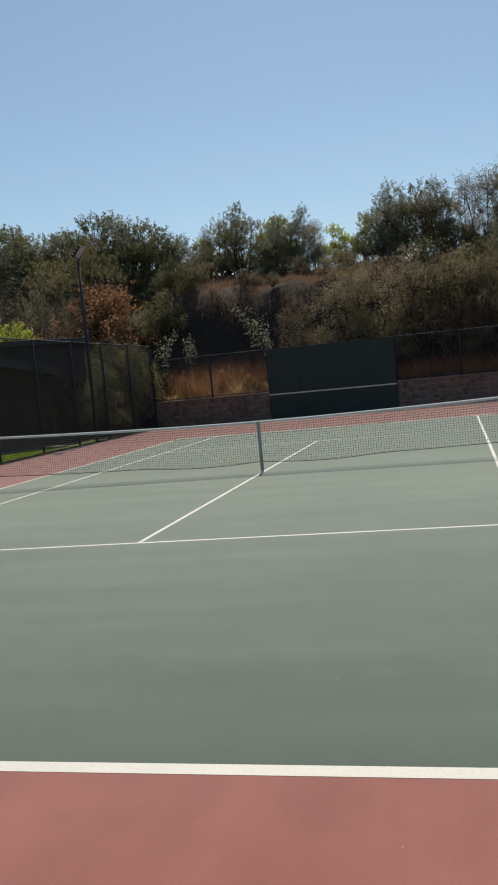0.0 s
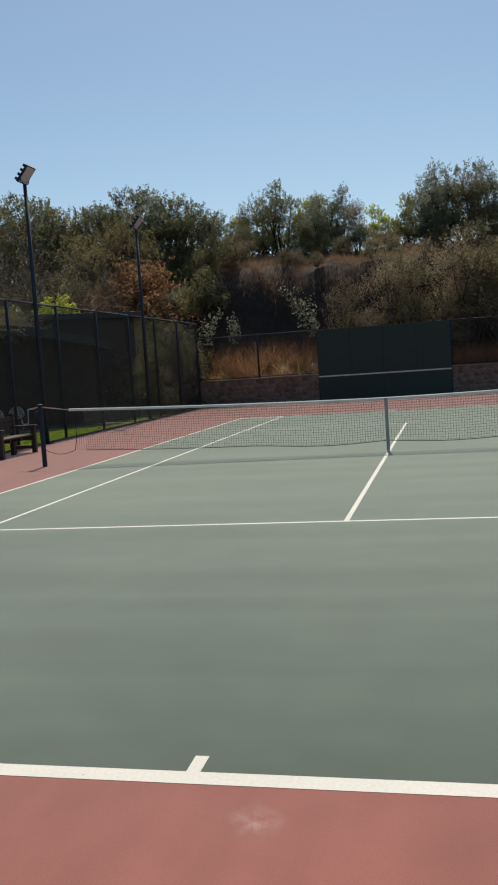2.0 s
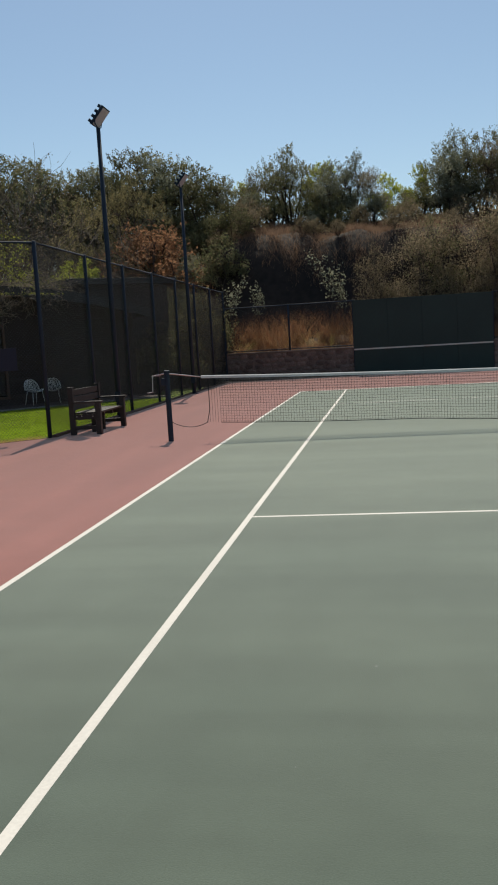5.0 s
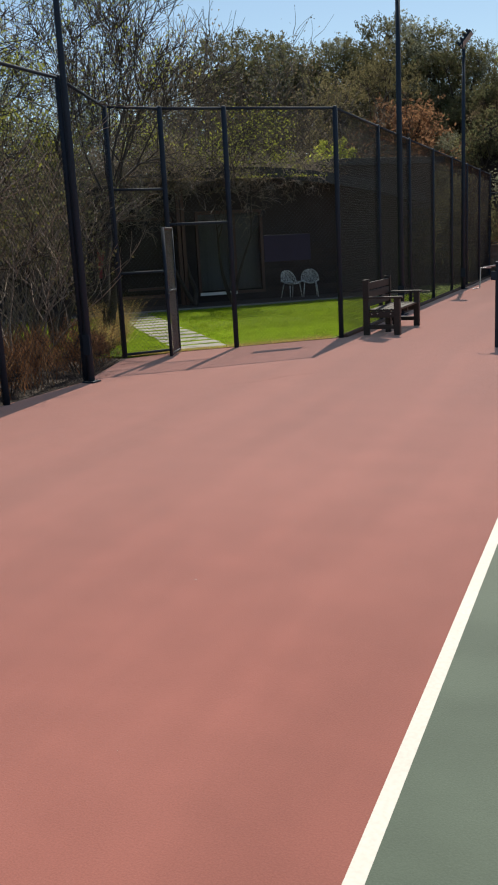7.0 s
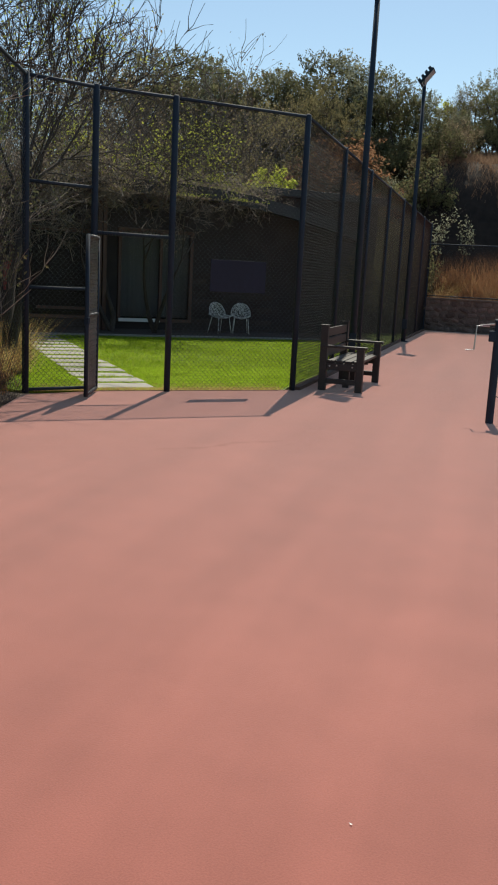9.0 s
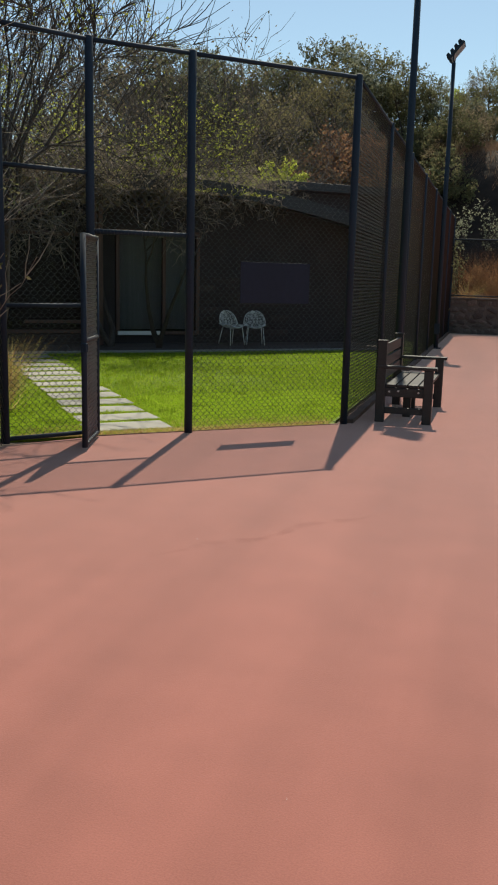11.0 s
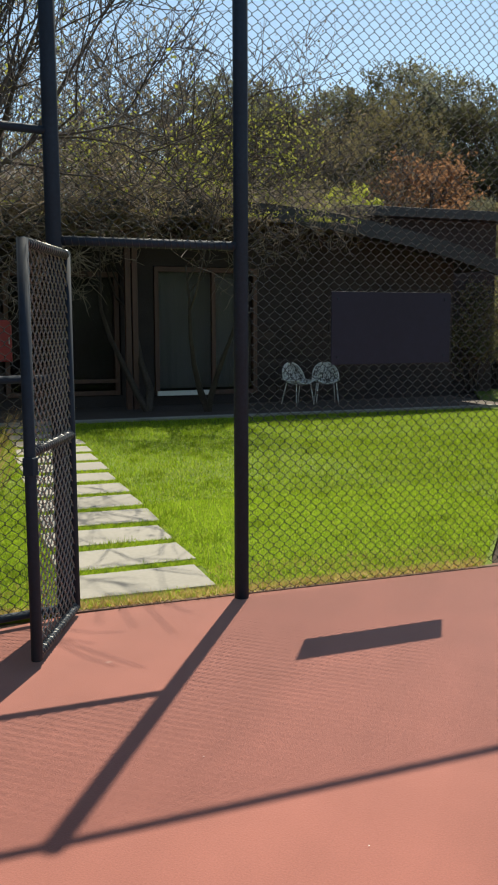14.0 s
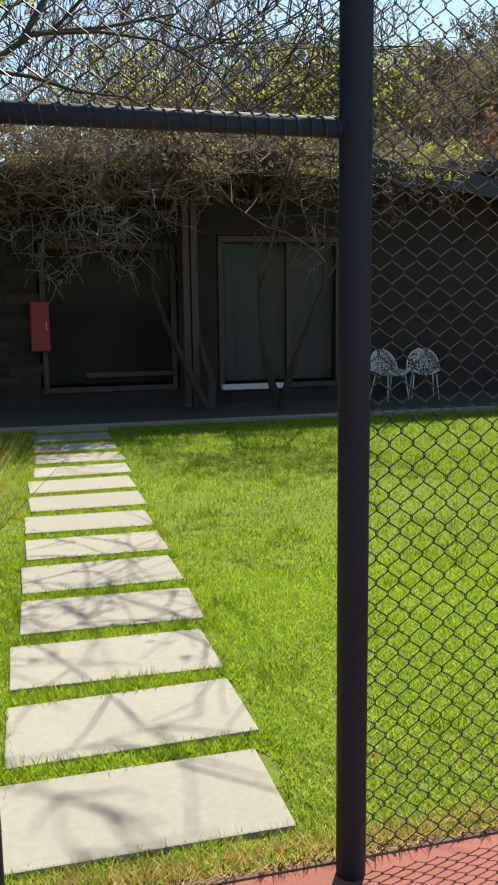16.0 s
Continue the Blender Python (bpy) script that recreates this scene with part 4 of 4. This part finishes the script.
def row(seed, n, x0, x1, y0, y1, h0, h1):
    """Places strewn along a strip, with heights."""
    r = random.Random(seed)
    return [(x0 + (x1 - x0) * (i + r.uniform(0.0, 1.0)) / n, r.uniform(y0, y1), r.uniform(h0, h1), r.uniform(0, 360)) for i in range(n)]


crowned("tree", "loose olive-green tree on the ridge above the court", "tree", 21, 4.2, 4.0, 14, 46, 22, OLIVE, 0.041, ridge([-7.7, -15.6, -19.2, -12.4, 0.6, 7.6, 11, -23, -27], 45.0, 1) + [(-21, 41.5, 5.6, 200)], group="ridge trees")
crowned("tree", "broad olive tree with an uneven crown on the ridge", "tree", 43, 3.8, 4.0, 13, 46, 22, OLIVE, 0.041, ridge([-16.9, -8.9, -13.6, -6.2, 2.2, -20.8, -25], 45.6, 11) + [(-24, 38, 6.0, 10)], group="ridge trees", spray=0.26)
crowned("tree", "silvery grey-green tree on the ridge", "tree", 22, 4.2, 3.2, 12, 46, 22, SILVER, 0.044, ridge([-4.3, 0.9, -18.0, -11.2, -5.3, 3.4, 8.8, -22.0, -14.6], 44.6, 2), group="ridge trees", spray=0.4)
crowned("tree", "bright yellow-green young tree behind the ridge", "tree", 23, 3.6, 2.8, 9, 40, 24, LIME, 0.05, ridge([-10.6, -6.2, -0.9, -2.6], 47.6, 3, 0.97) + [(-14.6, 30.0, 5.0, 40), (-15.8, 28.2, 4.6, 140)], group="ridge trees")
crowned("tree", "upright brown twiggy tree in thin leaf on the ridge", "tree", 29, 4.4, 2.8, 12, 44, 14, BROWN, 0.04, ridge([4.8, 6.0, -9.6, 2.7, -3.4, 7.2, -19.9, 14], 44.4, 4), group="ridge trees", spray=0.6, wood=DARK_TWIG)
crowned("tree", "broad golden-olive tree beyond the house roof", "tree", 53, 5.6, 5.0, 18, 46, 22, GOLD_OLIVE, 0.036, [(-15.0, 40.6, 6.2, 30), (-17.8, 41.2, 5.4, 150)], group="trees beyond the house", spray=0.32)
crowned("bush", "low olive bush on the upper slope", "bush", 25, 2.0, 2.3, 9, 32, 15, OLIVE, 0.05, row(42, 20, -22, 10, 43.2, 44.6, 1.2, 2.2) + row(43, 13, -19, -9.8, 39.0, 43.0, 1.3, 2.4) + [(-10.6, 34.8, 2.5, 0), (-11.8, 36.4, 3.6, 70), (-12.6, 34.0, 3.4, 150), (-14.4, 38.2, 3.4, 200), (-10.2, 37.4, 2.7, 20), (-13.4, 36.2, 3.6, 300), (4.0, 37.4, 3.8, 20), (8.4, 37.6, 4.0, 10)], group="hillside bushes")
crowned("bush", "dry brown leafy bush on the slope", "bush", 24, 1.8, 2.3, 9, 32, 14, BROWN, 0.042, row(44, 15, -21, 10, 42.2, 43.6, 0.7, 1.5) + row(45, 9, -19, -9, 38.5, 42.0, 1.0, 2.0) + row(46, 12, -8, 10, 39.4, 41.8, 0.5, 1.2), group="hillside bushes", wood=DARK_TWIG)
crowned("bush", "grey-green bush below the ridge trees", "bush", 47, 2.0, 2.0, 8, 32, 22, SILVER, 0.038, row(48, 9, -20, 9, 43.0, 44.4, 1.2, 2.2) + [(-12.0, 38.8, 2.2, 30), (-16.2, 39.6, 2.4, 90), (6.6, 38.2, 3.2, 0)], group="hillside bushes", spray=0.35)
crowned("bush", "tall feathery brown bush in thin leaf behind the practice board", "bush", 49, 4.2, 3.2, 13, 42, 15, BROWN, 0.036, [(-3.3, 35.8, 4.1, 0), (-1.5, 36.1, 5.0, 60), (0.3, 36.0, 5.2, 120), (2.0, 36.2, 5.9, 200), (3.6, 36.0, 5.4, 270), (5.6, 36.2, 4.8, 330), (7.8, 35.9, 4.2, 30), (10.2, 36.0, 4.4, 90), (-2.2, 35.5, 2.4, 150), (1.2, 35.3, 2.8, 240), (4.6, 35.4, 2.9, 10), (6.8, 35.2, 2.6, 200)], group="bushes behind the board", spray=0.55, wood=DARK_TWIG)
crowned("bush", "olive-leaved upright bush among the brown ones", "bush", 50, 4.0, 2.4, 10, 40, 18, OLIVE, 0.036, [(2.4, 36.7, 5.5, 0), (5.0, 36.8, 4.6, 80), (-0.6, 36.8, 4.2, 160), (8.8, 36.6, 4.8, 240)], group="bushes behind the board", spray=0.5, wood=DARK_TWIG)
crowned("bush", "rust-coloured bush in dry leaf", "bush", 27, 2.2, 2.4, 9, 36, 20, RUST, 0.036, [(-15.2, 37.4, 4.6, 0), (-16.8, 36.6, 4.2, 80), (-13.6, 39.4, 3.0, 40), (-18.6, 38.0, 4.2, 0), (-20.5, 35.5, 4.0, 60), (-22.0, 37.5, 4.2, 160), (-14.5, 38.9, 7.6 - hill(-14.5, 38.9), 20), (-13.0, 38.6, 7.2 - hill(-13.0, 38.6), 210), (-8.6, 34.5, 0.9, 70), (-6.7, 34.7, 1.0, 170), (-5.5, 34.4, 0.8, 10)], group="rusty bushes", spray=0.35, wood=DARK_TWIG)
crowned("bush", "small rust-coloured bush at the foot of the thicket", "bush", 51, 0.9, 1.0, 7, 26, 18, RUST, 0.02, [(-11.75, 8.6, 0.75, 30), (-11.8, 9.5, 0.8, 130), (-11.65, 7.7, 0.75, 200), (-11.95, 10.1, 0.6, 260), (-11.7, 6.6, 0.85, 300)], group="thicket edge bushes", spray=0.16, wood=DARK_TWIG)
crowned("bush", "dark green feathery bush between the lawn and the side fence", "bush", 52, 3.2, 2.2, 11, 40, 16, OLIVE, 0.042, [(-10.5, 31.4, 3.6, 0), (-10.3, 29.6, 3.0, 60), (-11.6, 30.6, 3.8, 120), (-10.9, 28.0, 2.7, 200), (-12.0, 28.9, 3.5, 270), (-10.2, 32.6, 4.0, 330), (-11.4, 33.0, 4.3, 20), (-11.9, 26.9, 2.4, 100)], group="bushes by the side fence", spray=0.45, wood=DARK_TWIG)
plant("bush", "pale-leaved sapling against the shaded bank", "bush", 26, 3.2, 2, 2, SILVER, 0.05, 240, [(-9.3, 34.3, 1.15, 0), (-8.4, 35.0, 0.85, 80), (-5.1, 35.0, 1.25, 160), (-4.6, 35.6, 0.9, 220)], group="bank saplings", trunk=0.02, scatter=0.09, lean=0.1, lift=0.9, spread=0.4)
plant("tree", "bare dead tree standing on the ridge", "tree", 28, 5.0, 1, 4, None, 0, 0, [(-21.6, 46.0, 1.0, 0), (-27, 46.5, 1.1, 80)], group="bare trees", trunk=0.1, kids=(3, 4), wood=DARK_TWIG, twig=0.014)

# garden trees round the house
def at_uv(*rows):
    return [tuple(uv(a, b)[:2]) + (s, t) for a, b, s, t in rows]


def on_roof(x, y):
    return 3.25


plant("tree", "spreading garden tree with bare twigs and yellow-green buds", "tree", 31, 5.4, 2, 4, LIME, 0.034, 6200, at_uv((-3.0, 22.3, 1.0, 0), (-4.8, 25.6, 1.05, 130), (-5.0, 20.4, 1.05, 220)), group="garden trees", trunk=0.10, kids=(4, 5), spread=0.8, lift=0.3, scatter=0.12, lean=0.3, wood=DARK_TWIG, aspect=0.6, ground=level, first=0.5, twig=0.006, low=3.3)
plant("tree", "leaning multi-stemmed tree before the house wall", "tree", 32, 5.2, 2, 4, LIME, 0.03, 1500, at_uv((2.54, 25.9, 1.0, 200), (1.6, 25.9, 0.95, 70)), group="trees before the house", trunk=0.085, kids=(3, 5), spread=1.0, lift=0.2, scatter=0.12, lean=0.35, wood=DARK_TWIG, aspect=0.6, ground=lambda x, y: 0.05, first=0.6, twig=0.007, low=3.3)
plant("tree", "leafless twiggy tree behind the garden house", "tree", 33, 6.4, 3, 4, BROWN, 0.032, 2600, at_uv((-3.0, 35.0, 1.25, 0), (-0.4, 35.2, 1.2, 70), (2.4, 34.6, 1.2, 140), (5.2, 35.0, 1.15, 200), (-6.8, 31.0, 1.1, 250), (-7.8, 27.0, 1.1, 300), (3.6, 33.4, 1.0, 50), (6.6, 34.4, 0.9, 170), (1.0, 38.5, 1.4, 90)), group="trees behind the house", trunk=0.09, kids=(3, 5), spread=0.65, lift=0.3, scatter=0.2, lean=0.4, wood=GREY_TWIG, ground=level, twig=0.007)
crowned("tree", "dense olive tree beyond the house", "tree", 34, 5.2, 4.6, 12, 50, 18, OLIVE, 0.05, [(-25.0, 35.0, 7.0, 90), (-30, 28, 7.4, 40), (-29, 20, 7.0, 140)], group="trees behind the house", spray=0.4)
plant("bush", "bare twiggy thicket shrub with few green buds", "bush", 35, 4.0, 9, 3, OLIVE, 0.026, 3000, [(-12.6, 9.3, 1.0, 0), (-12.5, 7.4, 1.05, 60), (-13.9, 8.4, 1.2, 120), (-12.6, 5.4, 1.05, 180), (-14.2, 6.2, 1.2, 240), (-13.9, 11.3, 1.0, 300), (-15.4, 10.2, 1.25, 20), (-12.7, 3.2, 1.1, 80), (-14.3, 4.0, 1.2, 130), (-16.4, 7.6, 1.3, 10), (-12.8, 1.0, 1.1, 200), (-14.5, 1.6, 1.2, 270), (-15.6, 12.6, 1.15, 210), (-12.8, -1.4, 1.1, 15), (-17.5, 12.2, 1.2, 100), (-17.2, 14.4, 1.1, 0), (-14.4, 12.4, 0.9, 45)], group="thicket shrubs", trunk=0.03, kids=(3, 4), spread=0.55, lift=0.3, scatter=0.12, lean=0.32, wood=TWIG, ground=level, aspect=0.6, twig=0.006)
plant("tree", "tall bare tree above the thicket", "tree", 36, 7.4, 2, 4, LIME, 0.028, 2600, [(-14.5, 12.6, 1.0, 0), (-15.0, 9.0, 1.0, 100), (-15.8, 4.8, 1.0, 200)], group="garden trees", trunk=0.12, kids=(4, 6), spread=0.75, lift=0.22, scatter=0.14, lean=0.3, wood=DARK_TWIG, ground=level, twig=0.007)
plant("tree", "dark-limbed tree with sparse green buds behind the corner fence", "tree", 40, 6.6, 2, 4, LIME, 0.028, 1300, [(-14.00, 13.75, 1.0, 0)], group="garden trees", trunk=0.11, kids=(4, 5), spread=0.6, lift=0.3, scatter=0.12, lean=0.12, wood=DARK_TWIG, ground=level, twig=0.008, first=0.55, low=2.8)
plant("bush", "tangle of bare creeper twigs over the roof edge", "bush", 37, 1.5, 9, 3, BROWN, 0.02, 1800, at_uv((-0.6, 26.3, 1.0, 0), (0.9, 26.4, 1.5, 90), (2.4, 26.7, 1.45, 200), (4.2, 27.2, 1.0, 280), (6.0, 27.6, 1.0, 10), (-2.2, 26.2, 1.5, 150), (3.3, 28.5, 1.2, 120), (0.2, 26.2, 1.5, 40), (-1.4, 26.2, 1.6, 230), (1.6, 26.7, 1.6, 300), (5.1, 27.9, 1.2, 70), (-0.2, 27.2, 1.3, 190), (-3.0, 26.2, 1.2, 100), (2.8, 27.8, 1.3, 20), (4.6, 29.2, 1.3, 330)), group="roof creepers", trunk=0.02, kids=(3, 5), spread=0.9, scatter=0.12, lean=1.1, lift=0.05, wood=TWIG, ground=on_roof, twig=0.006, wiggle=0.3)

plant("bush", "bare creeper twigs hanging over the front of the eaves", "bush", 38, 1.2, 3, 3, LIME, 0.022, 200, at_uv((-1.9, 25.85, 1.0, 0), (-1.2, 25.8, 1.0, 120), (0.6, 25.85, 0.8, 300), (1.9, 25.9, 0.9, 30), (2.8, 25.9, 0.85, 160), (-2.6, 25.7, 1.1, 250), (3.4, 25.95, 1.1, 90), (4.1, 25.95, 1.2, 220), (4.8, 26.0, 1.2, 330), (5.6, 26.05, 1.1, 10)), group="roof creepers", trunk=0.016, kids=(3, 4), spread=0.9, scatter=0.1, lean=1.5, lift=-0.22, wood=TWIG, ground=lambda x, y: 3.3, twig=0.005, wiggle=0.32)


# ---- grasses ----
def grass(name, label, roots, height, width, lean, mat, seed):
    v, f = blade_mesh(roots, height, width, lean, np.random.default_rng(seed))
    return tagged(link_mesh(name, v, f, mat), label, "grass", kind="stuff")


def tufts(seed, n, per, x0, x1, y0, y1, radius, ground, keep=None):
    """Roots of grass, gathered in tufts."""
    r = np.random.default_rng(seed)
    c = np.stack([r.uniform(x0, x1, n), r.uniform(y0, y1, n)], 1)
    p = (np.repeat(c, per, 0) + r.normal(0, radius, (n * per, 2)))
    return [(x, y, ground(x, y)) for x, y in p.tolist() if keep is None or keep(x, y)]


grass("dry_grass", "tall rust-coloured dry grass behind the stone wall", tufts(1, 24, 110, -9.4, -4.0, 33.2, 35.4, 0.2, hill, lambda x, y: y > 32.98), 1.25, 0.011, 1.0, RUST_STRAW, 1)
grass("dry_grass", "tall rust-coloured dry grass behind the stone wall", tufts(2, 90, 60, 1.2, 11, 33.1, 34.6, 0.16, hill, lambda x, y: y > 32.98), 0.8, 0.012, 1.1, RUST_STRAW, 2)
grass("dry_grass", "pale straw-coloured seeding grass behind the stone wall", tufts(21, 10, 40, -9.4, -4.0, 33.1, 34.4, 0.1, hill, lambda x, y: y > 32.98), 0.8, 0.008, 1.8, STRAW, 21)
grass("dry_grass", "pale dry grass at the coping", tufts(3, 40, 40, -9.3, -4.1, 33.02, 33.5, 0.1, hill, lambda x, y: y > 32.98), 0.35, 0.012, 1.2, RUST_STRAW, 3)
grass("dry_grass", "brown dry grass on the hillside", tufts(4, 1500, 44, -20, 13, 38.3, 45, 0.2, hill), 0.3, 0.014, 1.2, HILL_STRAW, 4)
grass("dry_grass", "rust-brown undergrowth beneath the thicket", tufts(5, 230, 50, -15.2, -11.35, -3, 11.0, 0.2, level, lambda x, y: x < -11.22 - 0.33 * max(0.0, y - 8.5)), 0.6, 0.012, 0.8, RUST_STRAW, 5)
for k, (x, y, tall, wide) in enumerate(((-14.05, 14.1, 0.66, 0.16), (-13.05, 12.3, 0.42, 0.16), (-12.95, 11.8, 0.36, 0.16))):
    grass("dry_grass", "straw-yellow ornamental grass clump beside the garden path fence", tufts(60 + k, 7, 100, x - wide, x + wide, y - wide, y + wide, 0.08, level), tall, 0.010, 1.2, STRAW, 60 + k)


SLAB_ROWS = [16.16 + 0.57 * i + 0.0065 * i * i for i in range(14)]


def lawn_roots(seed, n, u0, u1, v0, v1):
    """Roots strewn over a stretch of lawn, off the slabs."""
    r = np.random.default_rng(seed)
    out = []
    for u, v in zip(r.uniform(u0, u1, n).tolist(), r.uniform(v0, v1, n).tolist()):
        x, y = u * 0.76604 - v * 0.64279, u * 0.64279 + v * 0.76604
        if x > -9.27 or (-1.27 + 0.036 * (v - 16) < u < -0.37 + 0.036 * (v - 16) and any(a < v < a + 0.46 for a in SLAB_ROWS)):
            continue
        out.append((x, y, 0.0))
    return out


grass("lawn_grass", "short bright green lawn blades in sunlight", lawn_roots(11, 60000, -3.4, 3.2, 16.02, 19.5), 0.03, 0.006, 0.9, GRASS, 11)
grass("lawn_grass", "short bright green lawn blades beside the garden path", lawn_roots(16, 150000, -2.0, 2.6, 16.02, 18.6), 0.03, 0.0052, 1.2, GRASS, 16)
grass("lawn_grass", "short bright green lawn blades in sunlight", lawn_roots(12, 210000, -3.4, 7.5, 18.5, 24.95), 0.036, 0.008, 0.9, GRASS, 12)
grass("lawn_grass", "short bright green lawn blades in sunlight", lawn_roots(13, 60000, 2.4, 9.5, 16.5, 22), 0.04, 0.010, 0.9, GRASS, 13)
grass("grass_edge", "longer straw-tipped grass along the court edge", lawn_roots(14, 5200, -2.0, 1.5, 16.0, 16.1), 0.045, 0.006, 1.4, STRAW, 14)
grass("grass_edge", "sparse worn straw in the lawn beside the court", lawn_roots(24, 3600, -1.9, 1.5, 16.05, 16.55), 0.04, 0.006, 1.4, STRAW, 24)
grass("lawn_grass", "longer clumps of grass in the lawn", [p for a, b in zip(np.random.default_rng(5).uniform(-3.3, 6, 260).tolist(), np.random.default_rng(6).uniform(16.2, 24.8, 260).tolist()) for p in lawn_roots(int(a * 1000 + b * 777) % 9973, 55, a - 0.09, a + 0.09, b - 0.06, b + 0.06)], 0.07, 0.007, 0.8, GRASS, 25)
grass("lawn_grass", "tufts of grass growing between the stepping slabs", [p for i, a in enumerate(SLAB_ROWS) for p in lawn_roots(40 + i, 1500, -1.35 + 0.02 * i, -0.3 + 0.02 * i, a + 0.455 + 0.006 * i, a + 0.58 + 0.012 * i)], 0.036, 0.008, 1.4, GRASS, 15)



def rim_roots(seed):
    """Grass creeping in ragged tufts over the rims of the slabs."""
    r = np.random.default_rng(seed)
    out = []
    for i, a in enumerate(SLAB_ROWS):
        mid, wide, deep = -0.82 + 0.022 * i, 0.44, 0.46 + 0.006 * i
        for _ in range(16):
            side = r.integers(0, 4)
            u = mid + (r.uniform(-wide, wide) if side < 2 else wide * (1 if side == 2 else -1))
            v = a + (deep if side == 0 else 0.0) if side < 2 else a + r.uniform(0, deep)
            k = int(r.integers(10, 34))
            for du, dv in (r.normal(0, 1, (k, 2)) * (0.045, 0.014) if side < 2 else r.normal(0, 1, (k, 2)) * (0.014, 0.04)).tolist():
                p = uv(u + du, v + dv, 0.004)
                out.append(tuple(p))
    return out


grass("grass_edge", "ragged tufts of grass creeping over the rims of the stepping slabs", rim_roots(31), 0.024, 0.006, 1.3, GRASS, 31)

# wind-blown scraps on the court
rng = np.random.default_rng(77)
scraps = np.stack([rng.uniform(-10.5, 5, 150), rng.uniform(-3.5, 13, 150), np.full(150, 0.011)], 1)
v, f = leaf_mesh(scraps, 0.006, rng, 0.6)
v = [(x, y, 0.004 + 0.15 * abs(z - 0.011)) for x, y, z in v]
tagged(link_mesh("leaf_litter", v, f, BAND), "tiny pale dry leaves scattered over the court", "leaf litter", kind="stuff")

# marks on the court
r = random.Random(9)
ring = [(r.uniform(0.85, 1.0) * math.cos(k * math.pi / 8), r.uniform(0.85, 1.0) * math.sin(k * math.pi / 8), 0.0) for k in range(16)]
scuff = tagged(link_mesh("chalk_scuff", ring, [tuple(range(16))], SCUFF), "pale chalky scuff mark on the red surround", "scuff mark", kind="stuff")
scuff.matrix_basis = pose(0.33, -0.25, 0.0012, 0, 0, 12) @ Matrix.Diagonal((0.13, 0.15, 1, 1))
rim = []
for k in range(41):
    c = Vector((-9.3 + 1.1 * k / 40 + 0.03 * math.sin(k * 0.43), 8.2 + 1.4 * k / 40 + 0.05 * math.sin(k * 0.28), 0.0012))
    half = (0.025 + 0.03 * r.random()) * min(1.0, k / 8, (40 - k) / 8)
    rim += [c + Vector((-0.78, 0.61, 0)) * half, c - Vector((-0.78, 0.61, 0)) * half]
tagged(link_mesh("damp_stain", rim, [(2 * k, 2 * k + 1, 2 * k + 3, 2 * k + 2) for k in range(40)], STAIN), "faint dark wavy damp stain on the red surround", "stain", kind="stuff")
edge = tagged(part("court_edge", boxed(-1.35, 1.5, 15.99, 16.025, -0.02, 0.006, 0.003), KERB), "dusty brown concrete edge between court and lawn", "edging", kind="structure")
edge.matrix_basis = GARDEN
